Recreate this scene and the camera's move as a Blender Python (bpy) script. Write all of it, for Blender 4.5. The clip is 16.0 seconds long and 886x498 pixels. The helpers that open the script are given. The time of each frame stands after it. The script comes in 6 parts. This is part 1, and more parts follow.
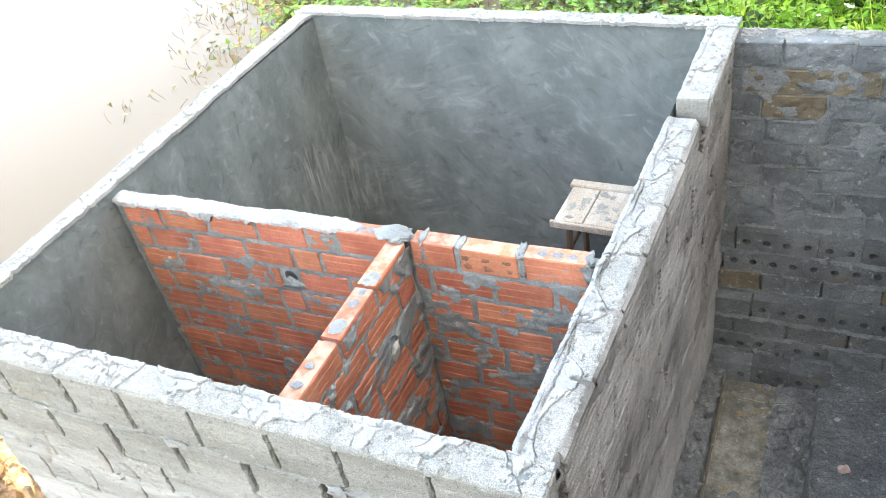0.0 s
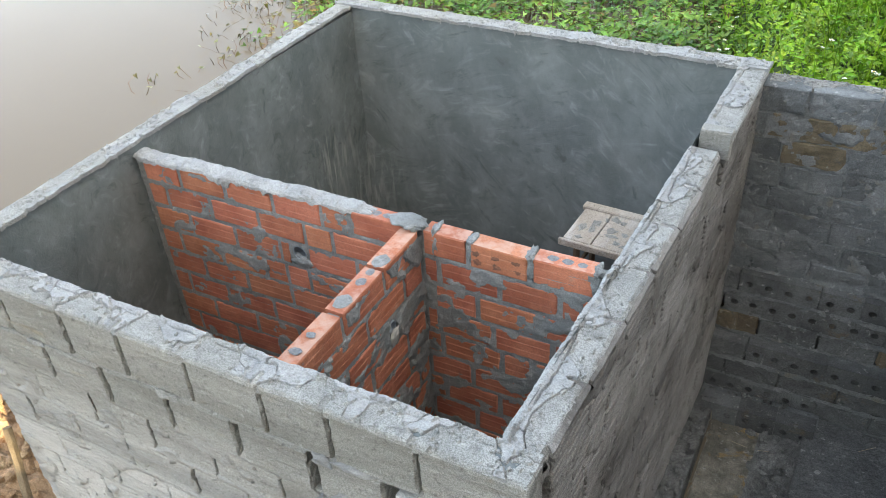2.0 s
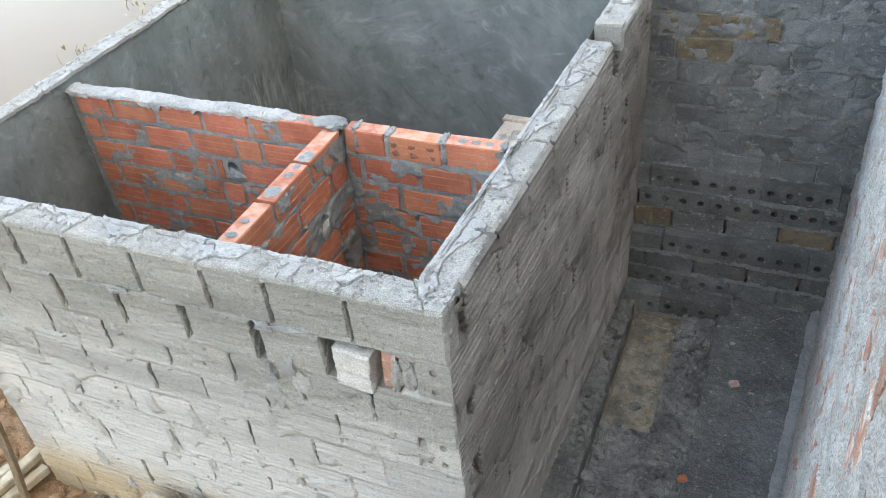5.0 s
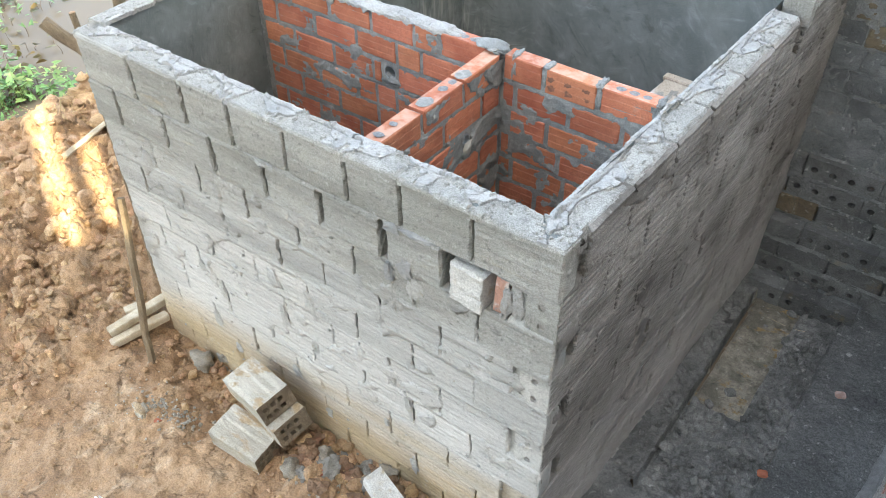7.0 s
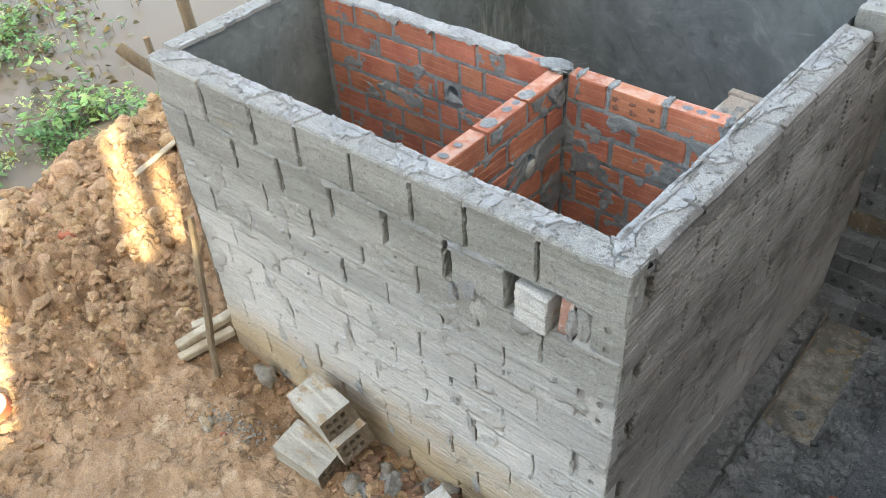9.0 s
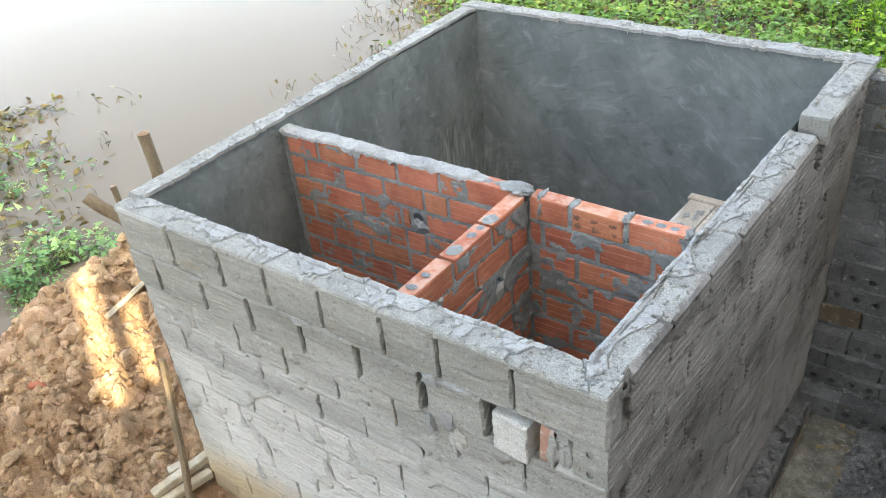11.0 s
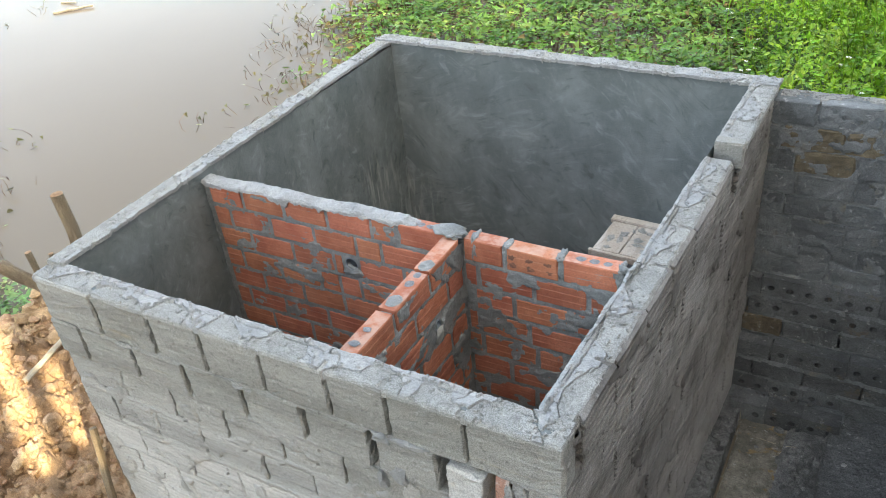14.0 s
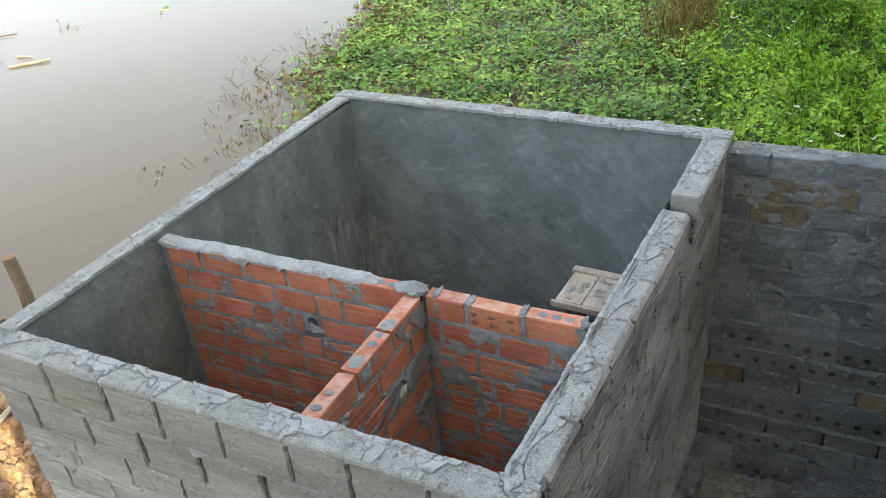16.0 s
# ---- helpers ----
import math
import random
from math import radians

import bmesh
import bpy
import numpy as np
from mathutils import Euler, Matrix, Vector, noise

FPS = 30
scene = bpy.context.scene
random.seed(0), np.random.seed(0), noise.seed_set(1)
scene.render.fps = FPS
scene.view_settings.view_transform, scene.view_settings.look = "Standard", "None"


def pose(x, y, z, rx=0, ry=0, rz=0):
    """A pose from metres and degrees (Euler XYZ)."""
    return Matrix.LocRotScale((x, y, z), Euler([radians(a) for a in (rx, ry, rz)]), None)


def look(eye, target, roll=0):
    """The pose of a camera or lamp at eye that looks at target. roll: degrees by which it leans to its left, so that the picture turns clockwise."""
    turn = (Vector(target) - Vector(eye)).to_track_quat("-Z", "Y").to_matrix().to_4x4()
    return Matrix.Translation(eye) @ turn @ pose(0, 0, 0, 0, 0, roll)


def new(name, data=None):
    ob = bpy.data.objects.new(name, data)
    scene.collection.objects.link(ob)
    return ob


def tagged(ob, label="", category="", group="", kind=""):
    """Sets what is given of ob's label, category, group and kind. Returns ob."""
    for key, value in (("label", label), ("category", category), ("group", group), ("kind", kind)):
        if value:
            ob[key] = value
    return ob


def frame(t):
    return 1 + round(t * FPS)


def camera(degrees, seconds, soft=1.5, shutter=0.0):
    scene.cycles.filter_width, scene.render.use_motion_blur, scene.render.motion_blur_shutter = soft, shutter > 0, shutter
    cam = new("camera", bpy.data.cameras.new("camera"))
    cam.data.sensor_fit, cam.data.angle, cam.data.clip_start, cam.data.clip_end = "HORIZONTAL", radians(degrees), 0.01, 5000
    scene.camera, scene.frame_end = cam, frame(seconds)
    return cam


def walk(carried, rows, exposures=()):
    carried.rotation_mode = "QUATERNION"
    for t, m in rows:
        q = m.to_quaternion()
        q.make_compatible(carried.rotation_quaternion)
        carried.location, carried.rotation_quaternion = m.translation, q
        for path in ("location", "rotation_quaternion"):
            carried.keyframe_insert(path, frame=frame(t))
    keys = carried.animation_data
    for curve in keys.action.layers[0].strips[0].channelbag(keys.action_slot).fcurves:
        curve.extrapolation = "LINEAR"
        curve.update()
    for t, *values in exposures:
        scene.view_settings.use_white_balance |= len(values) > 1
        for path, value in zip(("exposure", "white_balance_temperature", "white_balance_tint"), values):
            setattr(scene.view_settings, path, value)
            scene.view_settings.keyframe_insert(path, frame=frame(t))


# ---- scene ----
cam = camera(56.9, 16.0, 0.7)
PATH = [
    (0, (0.462, -1.017, 3.17), (-0.342, 0.352, 1.954), -11.7),
    (0.5, (0.488, -1.051, 3.205), (-0.329, 0.352, 2.037), -11.4),
    (1, (0.501, -1.075, 3.157), (-0.309, 0.332, 1.989), -9.7),
    (1.5, (0.479, -1.075, 3.12), (-0.306, 0.333, 1.936), -7.2),
    (2, (0.448, -1.114, 3.109), (-0.36, 0.291, 1.937), -3.7),
    (2.5, (0.49, -1.105, 3.044), (-0.325, 0.305, 1.883), -0.4),
    (3, (0.488, -1.137, 3.034), (-0.324, 0.278, 1.876), -0.2),
    (3.5, (0.528, -1.228, 3.062), (-0.296, 0.179, 1.904), -6.5),
    (4, (0.619, -1.325, 3.042), (-0.208, 0.08, 1.883), -10.6),
    (4.2, (0.663, -1.349, 3.015), (-0.142, 0.068, 1.854), -10.1),
    (6.3, (0.721, -1.446, 3.009), (0.045, -0.135, 1.658), 1.4),
    (6.5, (0.716, -1.45, 2.994), (-0.042, -0.172, 1.656), 1.5),
    (7, (0.697, -1.471, 3.014), (-0.201, -0.282, 1.679), -0.8),
    (7.5, (0.681, -1.482, 3.022), (-0.306, -0.369, 1.685), -3.5),
    (8, (0.675, -1.483, 3.031), (-0.335, -0.373, 1.709), -3.8),
    (10.3, (0.667, -1.459, 3.062), (-0.406, -0.304, 1.831), -6.1),
    (10.5, (0.669, -1.452, 3.077), (-0.428, -0.26, 1.904), -6.0),
    (11, (0.671, -1.427, 3.098), (-0.39, -0.14, 1.995), -6.5),
    (11.5, (0.675, -1.408, 3.108), (-0.23, -0.015, 1.995), -5.6),
    (12, (0.677, -1.402, 3.107), (-0.221, -0.006, 1.991), -6.6),
    (12.5, (0.68, -1.402, 3.105), (-0.205, 0.005, 1.993), -6.5),
    (13, (0.664, -1.412, 3.13), (-0.231, -0.01, 2.019), -6.7),
    (13.5, (0.633, -1.418, 3.155), (-0.268, -0.018, 2.047), -6.7),
    (14, (0.584, -1.388, 3.214), (-0.317, 0.017, 2.111), -6.7),
    (14.5, (0.562, -1.369, 3.258), (-0.344, 0.051, 2.181), -6.5),
    (15, (0.554, -1.376, 3.264), (-0.36, 0.086, 2.251), -6.3),
    (15.5, (0.562, -1.374, 3.247), (-0.337, 0.096, 2.232), -6.0),
    (16, (0.579, -1.355, 3.246), (-0.263, 0.147, 2.229), -6.0),
]
STOPS = [(0.0, 4.48), (0.5, 4.2), (1.0, 3.76), (1.5, 3.56), (2.5, 3.6), (4.0, 3.62), (6.5, 4.3), (7.0, 3.92), (7.5, 3.57), (8.0, 3.55), (10.5, 3.73), (11.0, 3.7), (12.5, 3.52), (14.5, 3.46), (16.0, 3.18)]
EXPOSURES = [(t, e, 8080, 0) for t, e in STOPS]
walk(cam, [(t, look(eye, target, roll)) for t, eye, target, roll in PATH], EXPOSURES)


# ---- light: open sky, with the low sun mostly shut out by an added blocker out of view ----
SUN_TO = Vector((0.90, -0.43, 0.62)).normalized()
world = bpy.data.worlds.new("sky")
scene.world = world
world.use_nodes = True
nt = world.node_tree
sky = nt.nodes.new("ShaderNodeTexSky")
sky.sky_type = "NISHITA"
sky.sun_disc = False
sky.sun_elevation = math.asin(SUN_TO.z)
sky.sun_rotation = math.atan2(SUN_TO.x, SUN_TO.y)
sky.air_density, sky.dust_density, sky.ozone_density = 0.7, 6.0, 0.4
nt.nodes["Background"].inputs["Strength"].default_value = 0.13
nt.links.new(sky.outputs["Color"], nt.nodes["Background"].inputs["Color"])
sun = new("sun", bpy.data.lights.new("sun", "SUN"))
sun.data.energy, sun.data.angle, sun.data.color = 2.1, radians(0.45), (1.0, 0.88, 0.70)
sun.matrix_world = look(SUN_TO * 40, (0, 0, 0))


# ---- materials ----
def mat(name, dark, light, stain=None, s1=2.5, s2=14.0, rough=0.9, bump=0.35, grain=220.0, rand=0.0, stretch=(1, 1, 1),
        spec=0.3, stain_lo=0.55, stain_hi=0.72, lumps=0.5, island=False, through_light=0.0, speckle=0.0, cracks=0.0, crack_scale=11.0, bands=0.0, band_scale=38.0, band_bend=2.5, swirl=0.0, wash=(), pits=0.0, top_dust=None, scraped=()):
    m = bpy.data.materials.new(name)
    m.use_nodes = True
    n, l = m.node_tree.nodes, m.node_tree.links
    p = n["Principled BSDF"]
    geo = n.new("ShaderNodeNewGeometry")
    mp = n.new("ShaderNodeMapping")
    mp.inputs["Scale"].default_value = stretch
    l.new(geo.outputs["Position"], mp.inputs["Vector"])

    def noise_at(scale, detail=6.0, vec=mp.outputs["Vector"]):
        k = n.new("ShaderNodeTexNoise")
        k.inputs["Scale"].default_value, k.inputs["Detail"].default_value, k.inputs["Roughness"].default_value = scale, detail, 0.62
        l.new(vec, k.inputs["Vector"])
        return k.outputs["Fac"]

    def ramp(fac, lo, hi):
        k = n.new("ShaderNodeMapRange")
        k.interpolation_type = "SMOOTHSTEP"
        k.inputs["From Min"].default_value, k.inputs["From Max"].default_value = lo, hi
        l.new(fac, k.inputs["Value"])
        return k.outputs["Result"]

    def mix(fac, a, b, mode="MIX"):
        k = n.new("ShaderNodeMix")
        k.data_type, k.blend_type = "RGBA", mode
        for sock, v in ((k.inputs[0], fac), (k.inputs[6], a), (k.inputs[7], b)):
            if isinstance(v, tuple):
                sock.default_value = (*v, 1)
            elif isinstance(v, float):
                sock.default_value = v
            else:
                l.new(v, sock)
        return k.outputs[2]

    big, mid, fine = noise_at(s1), noise_at(s2), noise_at(grain, 3.0, geo.outputs["Position"])
    col = mix(ramp(big, 0.32, 0.68), dark, light)
    col = mix(ramp(mid, 0.3, 0.7), mix(0.35, col, dark), col)
    if stain:
        col = mix(ramp(noise_at(s1 * 1.7 + 0.37, 7.0), stain_lo, stain_hi), col, stain)
    for tint, z_hi, z_lo in wash:
        sep, add_, mul_ = n.new("ShaderNodeSeparateXYZ"), n.new("ShaderNodeMath"), n.new("ShaderNodeMath")
        l.new(geo.outputs["Position"], sep.inputs[0])
        mul_.operation, mul_.inputs[1].default_value = "MULTIPLY", 0.75
        l.new(noise_at(2.3, 6.0), mul_.inputs[0])
        add_.operation = "ADD"
        l.new(sep.outputs["Z"], add_.inputs[0])
        l.new(mul_.outputs[0], add_.inputs[1])
        k = n.new("ShaderNodeMapRange")
        k.interpolation_type = "SMOOTHSTEP"
        k.inputs["From Min"].default_value, k.inputs["From Max"].default_value = z_hi + 0.375, z_lo + 0.375
        l.new(add_.outputs[0], k.inputs["Value"])
        col = mix(k.outputs["Result"], col, mix(ramp(mid, 0.25, 0.75), tuple(v * 0.86 for v in tint), tint))
    if speckle:
        col = mix(ramp(fine, 0.36, 0.64), mix(speckle, col, (0.02, 0.02, 0.02)), col)
    if swirl:
        strokes = []
        for turned, scale in (((0.5, 0.75, 0.2), 4.0), ((-0.7, -1.15, 0.1), 5.0)):
            turn, sw = n.new("ShaderNodeMapping"), n.new("ShaderNodeTexNoise")
            pull = n.new("ShaderNodeMapping")
            turn.inputs["Rotation"].default_value, pull.inputs["Scale"].default_value = turned, (2.6, 2.6, 0.6)
            l.new(geo.outputs["Position"], turn.inputs["Vector"])
            l.new(turn.outputs["Vector"], pull.inputs["Vector"])
            turn = pull
            sw.inputs["Scale"].default_value, sw.inputs["Detail"].default_value, sw.inputs["Roughness"].default_value, sw.inputs["Distortion"].default_value = scale, 9.0, 0.64, 1.1
            l.new(turn.outputs["Vector"], sw.inputs["Vector"])
            strokes.append(sw.outputs["Fac"])
        which = n.new("ShaderNodeMix")
        l.new(ramp(noise_at(2.1, 4.0), 0.42, 0.58), which.inputs[0])
        l.new(strokes[0], which.inputs[2])
        l.new(strokes[1], which.inputs[3])
        col = mix(ramp(which.outputs[0], 0.50, 0.78), col, tuple(min(1.0, v * (1 + 1.1 * swirl)) for v in light))
        col = mix(ramp(which.outputs[0], 0.48, 0.28), col, tuple(v * (1 - swirl * 0.8) for v in dark))
        for centre, reach, tint in scraped:      # pale trowel scrapes in one place
            near, both = n.new("ShaderNodeVectorMath"), n.new("ShaderNodeMath")
            near.operation, near.inputs[1].default_value = "DISTANCE", centre
            l.new(geo.outputs["Position"], near.inputs[0])
            up = n.new("ShaderNodeTexNoise")
            pull = n.new("ShaderNodeMapping")
            pull.inputs["Rotation"].default_value, pull.inputs["Scale"].default_value = (0.15, 0.0, 0.0), (1.0, 1.0, 0.16)
            up.inputs["Scale"].default_value, up.inputs["Detail"].default_value, up.inputs["Distortion"].default_value = 30.0, 5.0, 0.6
            l.new(geo.outputs["Position"], pull.inputs["Vector"])
            l.new(pull.outputs["Vector"], up.inputs["Vector"])
            both.operation = "MULTIPLY"
            l.new(ramp(near.outputs["Value"], reach, reach * 0.25), both.inputs[0])
            l.new(ramp(up.outputs["Fac"], 0.44, 0.70), both.inputs[1])
            col = mix(both.outputs[0], col, tint)
    crack = None
    if cracks:
        wob, vor = n.new("ShaderNodeVectorMath"), n.new("ShaderNodeTexVoronoi")
        jig = n.new("ShaderNodeTexNoise")
        jig.inputs["Scale"].default_value, jig.inputs["Detail"].default_value = 24.0, 4.0
        l.new(geo.outputs["Position"], jig.inputs["Vector"])
        wob.operation = "MULTIPLY_ADD"
        l.new(jig.outputs["Color"], wob.inputs[0])
        wob.inputs[1].default_value = (0.11, 0.11, 0.11)
        l.new(geo.outputs["Position"], wob.inputs[2])
        vor.feature = "DISTANCE_TO_EDGE"
        vor.inputs["Scale"].default_value = crack_scale
        l.new(wob.outputs[0], vor.inputs["Vector"])
        edge = ramp(vor.outputs["Distance"], 0.004, 0.03)
        where = ramp(noise_at(4.3, 3.0), 0.46, 0.60)
        both = n.new("ShaderNodeMath")
        both.operation = "MAXIMUM"
        l.new(edge, both.inputs[0])
        l.new(where, both.inputs[1])
        crack = both.outputs[0]
        col = mix(crack, mix(cracks, col, (0.05, 0.05, 0.05)), col)
    band = None
    if bands:
        wave = n.new("ShaderNodeTexWave")
        wave.wave_type, wave.bands_direction = "BANDS", "Z"
        wave.inputs["Scale"].default_value, wave.inputs["Distortion"].default_value = band_scale, band_bend
        wave.inputs["Detail"].default_value, wave.inputs["Detail Scale"].default_value = 3.0, 1.5
        l.new(geo.outputs["Position"], wave.inputs["Vector"])
        band = wave.outputs["Fac"]
        col = mix(ramp(band, 0.1, 0.75), mix(bands, col, (dark[0] * 0.35, dark[1] * 0.33, dark[2] * 0.3)), col)
    if pits:
        col = mix(ramp(noise_at(75.0, 4.0, geo.outputs["Position"]), 0.58, 0.68), col, mix(pits, col, (0.03, 0.03, 0.028)))
        col = mix(ramp(noise_at(34.0, 5.0, geo.outputs["Position"]), 0.60, 0.70), col, mix(pits * 0.6, col, (0.75, 0.75, 0.73)))
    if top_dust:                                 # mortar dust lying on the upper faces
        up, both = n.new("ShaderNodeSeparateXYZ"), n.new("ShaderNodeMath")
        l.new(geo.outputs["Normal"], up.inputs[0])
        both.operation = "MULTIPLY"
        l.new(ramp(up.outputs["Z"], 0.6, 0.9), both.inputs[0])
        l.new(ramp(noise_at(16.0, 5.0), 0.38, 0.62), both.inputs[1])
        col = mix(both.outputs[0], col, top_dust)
    if rand or island:
        info = n.new("ShaderNodeNewGeometry") if island else n.new("ShaderNodeObjectInfo")
        hsv = n.new("ShaderNodeHueSaturation")
        k = n.new("ShaderNodeMapRange")
        k.inputs["To Min"].default_value, k.inputs["To Max"].default_value = 1 - rand, 1 + rand
        l.new(info.outputs["Random Per Island" if island else "Random"], k.inputs["Value"])
        l.new(k.outputs["Result"], hsv.inputs["Value"])
        h = n.new("ShaderNodeMapRange")
        h.inputs["To Min"].default_value, h.inputs["To Max"].default_value = 0.5 - rand * 0.05, 0.5 + rand * 0.05
        wn = n.new("ShaderNodeTexWhiteNoise")
        wn.noise_dimensions = "1D"
        l.new(info.outputs["Random Per Island" if island else "Random"], wn.inputs["W"])
        l.new(wn.outputs["Value"], h.inputs["Value"])
        l.new(h.outputs["Result"], hsv.inputs["Hue"])
        l.new(col, hsv.inputs["Color"])
        col = hsv.outputs["Color"]
    l.new(col, p.inputs["Base Color"])
    p.inputs["Roughness"].default_value = rough
    p.inputs["Specular IOR Level"].default_value = spec
    if bump:
        add = n.new("ShaderNodeMath")
        add.operation = "MULTIPLY_ADD"
        l.new(mid, add.inputs[0])
        add.inputs[1].default_value = lumps * 4
        l.new(fine, add.inputs[2])
        height = add.outputs[0]
        for extra, amount in ((crack, 2.2), (band, bands * 2.2)):
            if extra is not None:
                more = n.new("ShaderNodeMath")
                more.operation = "MULTIPLY_ADD"
                l.new(extra, more.inputs[0])
                more.inputs[1].default_value = amount
                l.new(height, more.inputs[2])
                height = more.outputs[0]
        b = n.new("ShaderNodeBump")
        b.inputs["Strength"].default_value, b.inputs["Distance"].default_value = bump, 0.006
        l.new(height, b.inputs["Height"])
        l.new(b.outputs["Normal"], p.inputs["Normal"])
    if through_light:
        tr, sh = n.new("ShaderNodeBsdfTranslucent"), n.new("ShaderNodeMixShader")
        l.new(col, tr.inputs["Color"])
        sh.inputs[0].default_value = through_light
        l.new(p.outputs[0], sh.inputs[1])
        l.new(tr.outputs[0], sh.inputs[2])
        l.new(sh.outputs[0], n["Material Output"].inputs["Surface"])
    return m


BLOCK = mat("concrete_block", (0.325, 0.32, 0.292), (0.53, 0.525, 0.492), (0.45, 0.38, 0.27), s1=3.2, s2=24, stretch=(0.34, 1, 1.9), bump=0.9, grain=300, lumps=0.22, rand=0.08, speckle=0.46, stain_lo=0.62, stain_hi=0.76, pits=0.5, wash=(((0.70, 0.69, 0.655), 1.24, 0.86), ((0.60, 0.46, 0.29), 0.50, -0.02)))
BLOCK_WASHED = mat("slurried_block", (0.385, 0.381, 0.360), (0.60, 0.595, 0.570), (0.315, 0.312, 0.292), s1=4.0, s2=20, stretch=(0.16, 1, 2.2), bump=0.8, grain=260, lumps=0.3, rand=0.07, speckle=0.36, stain_lo=0.56, stain_hi=0.70, bands=0.08, band_scale=13.0, band_bend=0.5, pits=0.38, wash=(((0.70, 0.69, 0.662), 1.0, 0.55), ((0.585, 0.455, 0.295), 0.46, -0.02)))
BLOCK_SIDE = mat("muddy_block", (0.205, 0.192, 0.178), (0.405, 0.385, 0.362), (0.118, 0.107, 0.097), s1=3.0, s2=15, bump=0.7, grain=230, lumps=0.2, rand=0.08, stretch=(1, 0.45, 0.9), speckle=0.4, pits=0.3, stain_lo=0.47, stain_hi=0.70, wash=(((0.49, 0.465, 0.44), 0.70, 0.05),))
BLOCK_OLD = mat("weathered_block", (0.135, 0.147, 0.153), (0.265, 0.278, 0.284), (0.20, 0.175, 0.132), s1=3.4, s2=14, bump=0.9, grain=240, lumps=0.5, rand=0.16, stain_lo=0.62, stain_hi=0.72, speckle=0.42, pits=0.4)
BLOCK_OCHRE = mat("ochre_block", (0.15, 0.122, 0.085), (0.25, 0.20, 0.135), (0.17, 0.16, 0.145), s1=9, s2=24, bump=0.7, grain=200, rand=0.1, speckle=0.4, pits=0.3)
MORTAR = mat("mortar", (0.26, 0.265, 0.265), (0.39, 0.395, 0.395), (0.44, 0.44, 0.44), s1=6, s2=34, bump=0.9, grain=220, speckle=0.2, lumps=1.0)
MORTAR_PALE = mat("pale_joint_mortar", (0.36, 0.356, 0.34), (0.47, 0.465, 0.448), (0.42, 0.37, 0.30), s1=6, s2=34, bump=0.9, grain=200, speckle=0.3, lumps=1.0, pits=0.3)
RIM = mat("rim_mortar", (0.38, 0.38, 0.362), (0.545, 0.545, 0.525), (0.32, 0.32, 0.305), s1=7, s2=40, bump=1.0, grain=260, speckle=0.46, lumps=0.15, pits=0.40)
RIM_SMEAR = mat("rim_smear", (0.335, 0.34, 0.34), (0.49, 0.495, 0.495), (0.40, 0.40, 0.39), s1=12, s2=40, rough=0.8, bump=0.7, grain=200, speckle=0.28, lumps=0.6, pits=0.22)
PALE_BLOCK = mat("pale_block", (0.56, 0.55, 0.52), (0.74, 0.73, 0.70), (0.50, 0.43, 0.33), s1=12, s2=40, bump=0.9, grain=200, speckle=0.35)
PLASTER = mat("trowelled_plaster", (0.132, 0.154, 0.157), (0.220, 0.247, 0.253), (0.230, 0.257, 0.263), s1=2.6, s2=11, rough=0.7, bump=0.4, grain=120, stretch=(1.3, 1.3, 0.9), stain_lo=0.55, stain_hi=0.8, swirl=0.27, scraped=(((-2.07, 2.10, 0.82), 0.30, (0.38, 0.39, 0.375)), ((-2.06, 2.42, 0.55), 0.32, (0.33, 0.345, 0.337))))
WET_MORTAR = mat("damp_mortar", (0.215, 0.226, 0.227), (0.36, 0.372, 0.372), (0.43, 0.435, 0.43), s1=9, s2=40, bump=0.7, grain=210, speckle=0.32, lumps=0.6)
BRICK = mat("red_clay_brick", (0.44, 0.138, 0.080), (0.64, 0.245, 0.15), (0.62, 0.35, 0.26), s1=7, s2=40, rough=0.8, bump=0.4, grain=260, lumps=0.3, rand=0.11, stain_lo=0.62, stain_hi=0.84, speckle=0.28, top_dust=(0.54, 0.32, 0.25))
OLD_BRICK = mat("plaster_streaked_brick", (0.36, 0.18, 0.13), (0.54, 0.33, 0.26), (0.58, 0.52, 0.48), s1=9, s2=40, bump=0.6, grain=220, rand=0.15, speckle=0.3, pits=0.5, stain_lo=0.48, stain_hi=0.62)
WHITEWASH = mat("pale_mortar", (0.40, 0.375, 0.355), (0.60, 0.575, 0.55), (0.42, 0.27, 0.21), s1=8, s2=30, bump=0.9, grain=200, stretch=(1, 0.5, 1.3), speckle=0.4, pits=0.5)
MUD = mat("clay_mud", (0.335, 0.204, 0.118), (0.615, 0.42, 0.264), (0.66, 0.49, 0.34), s1=2.6, s2=18, bump=1.0, grain=130, lumps=1.3, speckle=0.30, cracks=0.20, crack_scale=5.0, pits=0.15)
CLOD = mat("mud_clod", (0.385, 0.232, 0.13), (0.655, 0.445, 0.275), (0.69, 0.505, 0.345), s1=8, s2=30, bump=1.0, grain=120, rand=0.18, island=True, speckle=0.28, lumps=1.0, pits=0.1)
RED_CHIP = mat("brick_chip", (0.34, 0.11, 0.065), (0.48, 0.18, 0.11), s1=20, s2=60, bump=0.5, grain=200, speckle=0.2)
# near-black: the deep shade of the tank is put into this colour
PIT_FLOOR = mat("dark_pit_shade", (0.05, 0.05, 0.048), (0.09, 0.09, 0.086), s1=3, s2=20, bump=0.5, grain=150)
DAB = mat("pressed_mortar", (0.40, 0.395, 0.375), (0.53, 0.525, 0.50), (0.45, 0.41, 0.34), s1=9, s2=40, bump=0.9, grain=200, speckle=0.3)
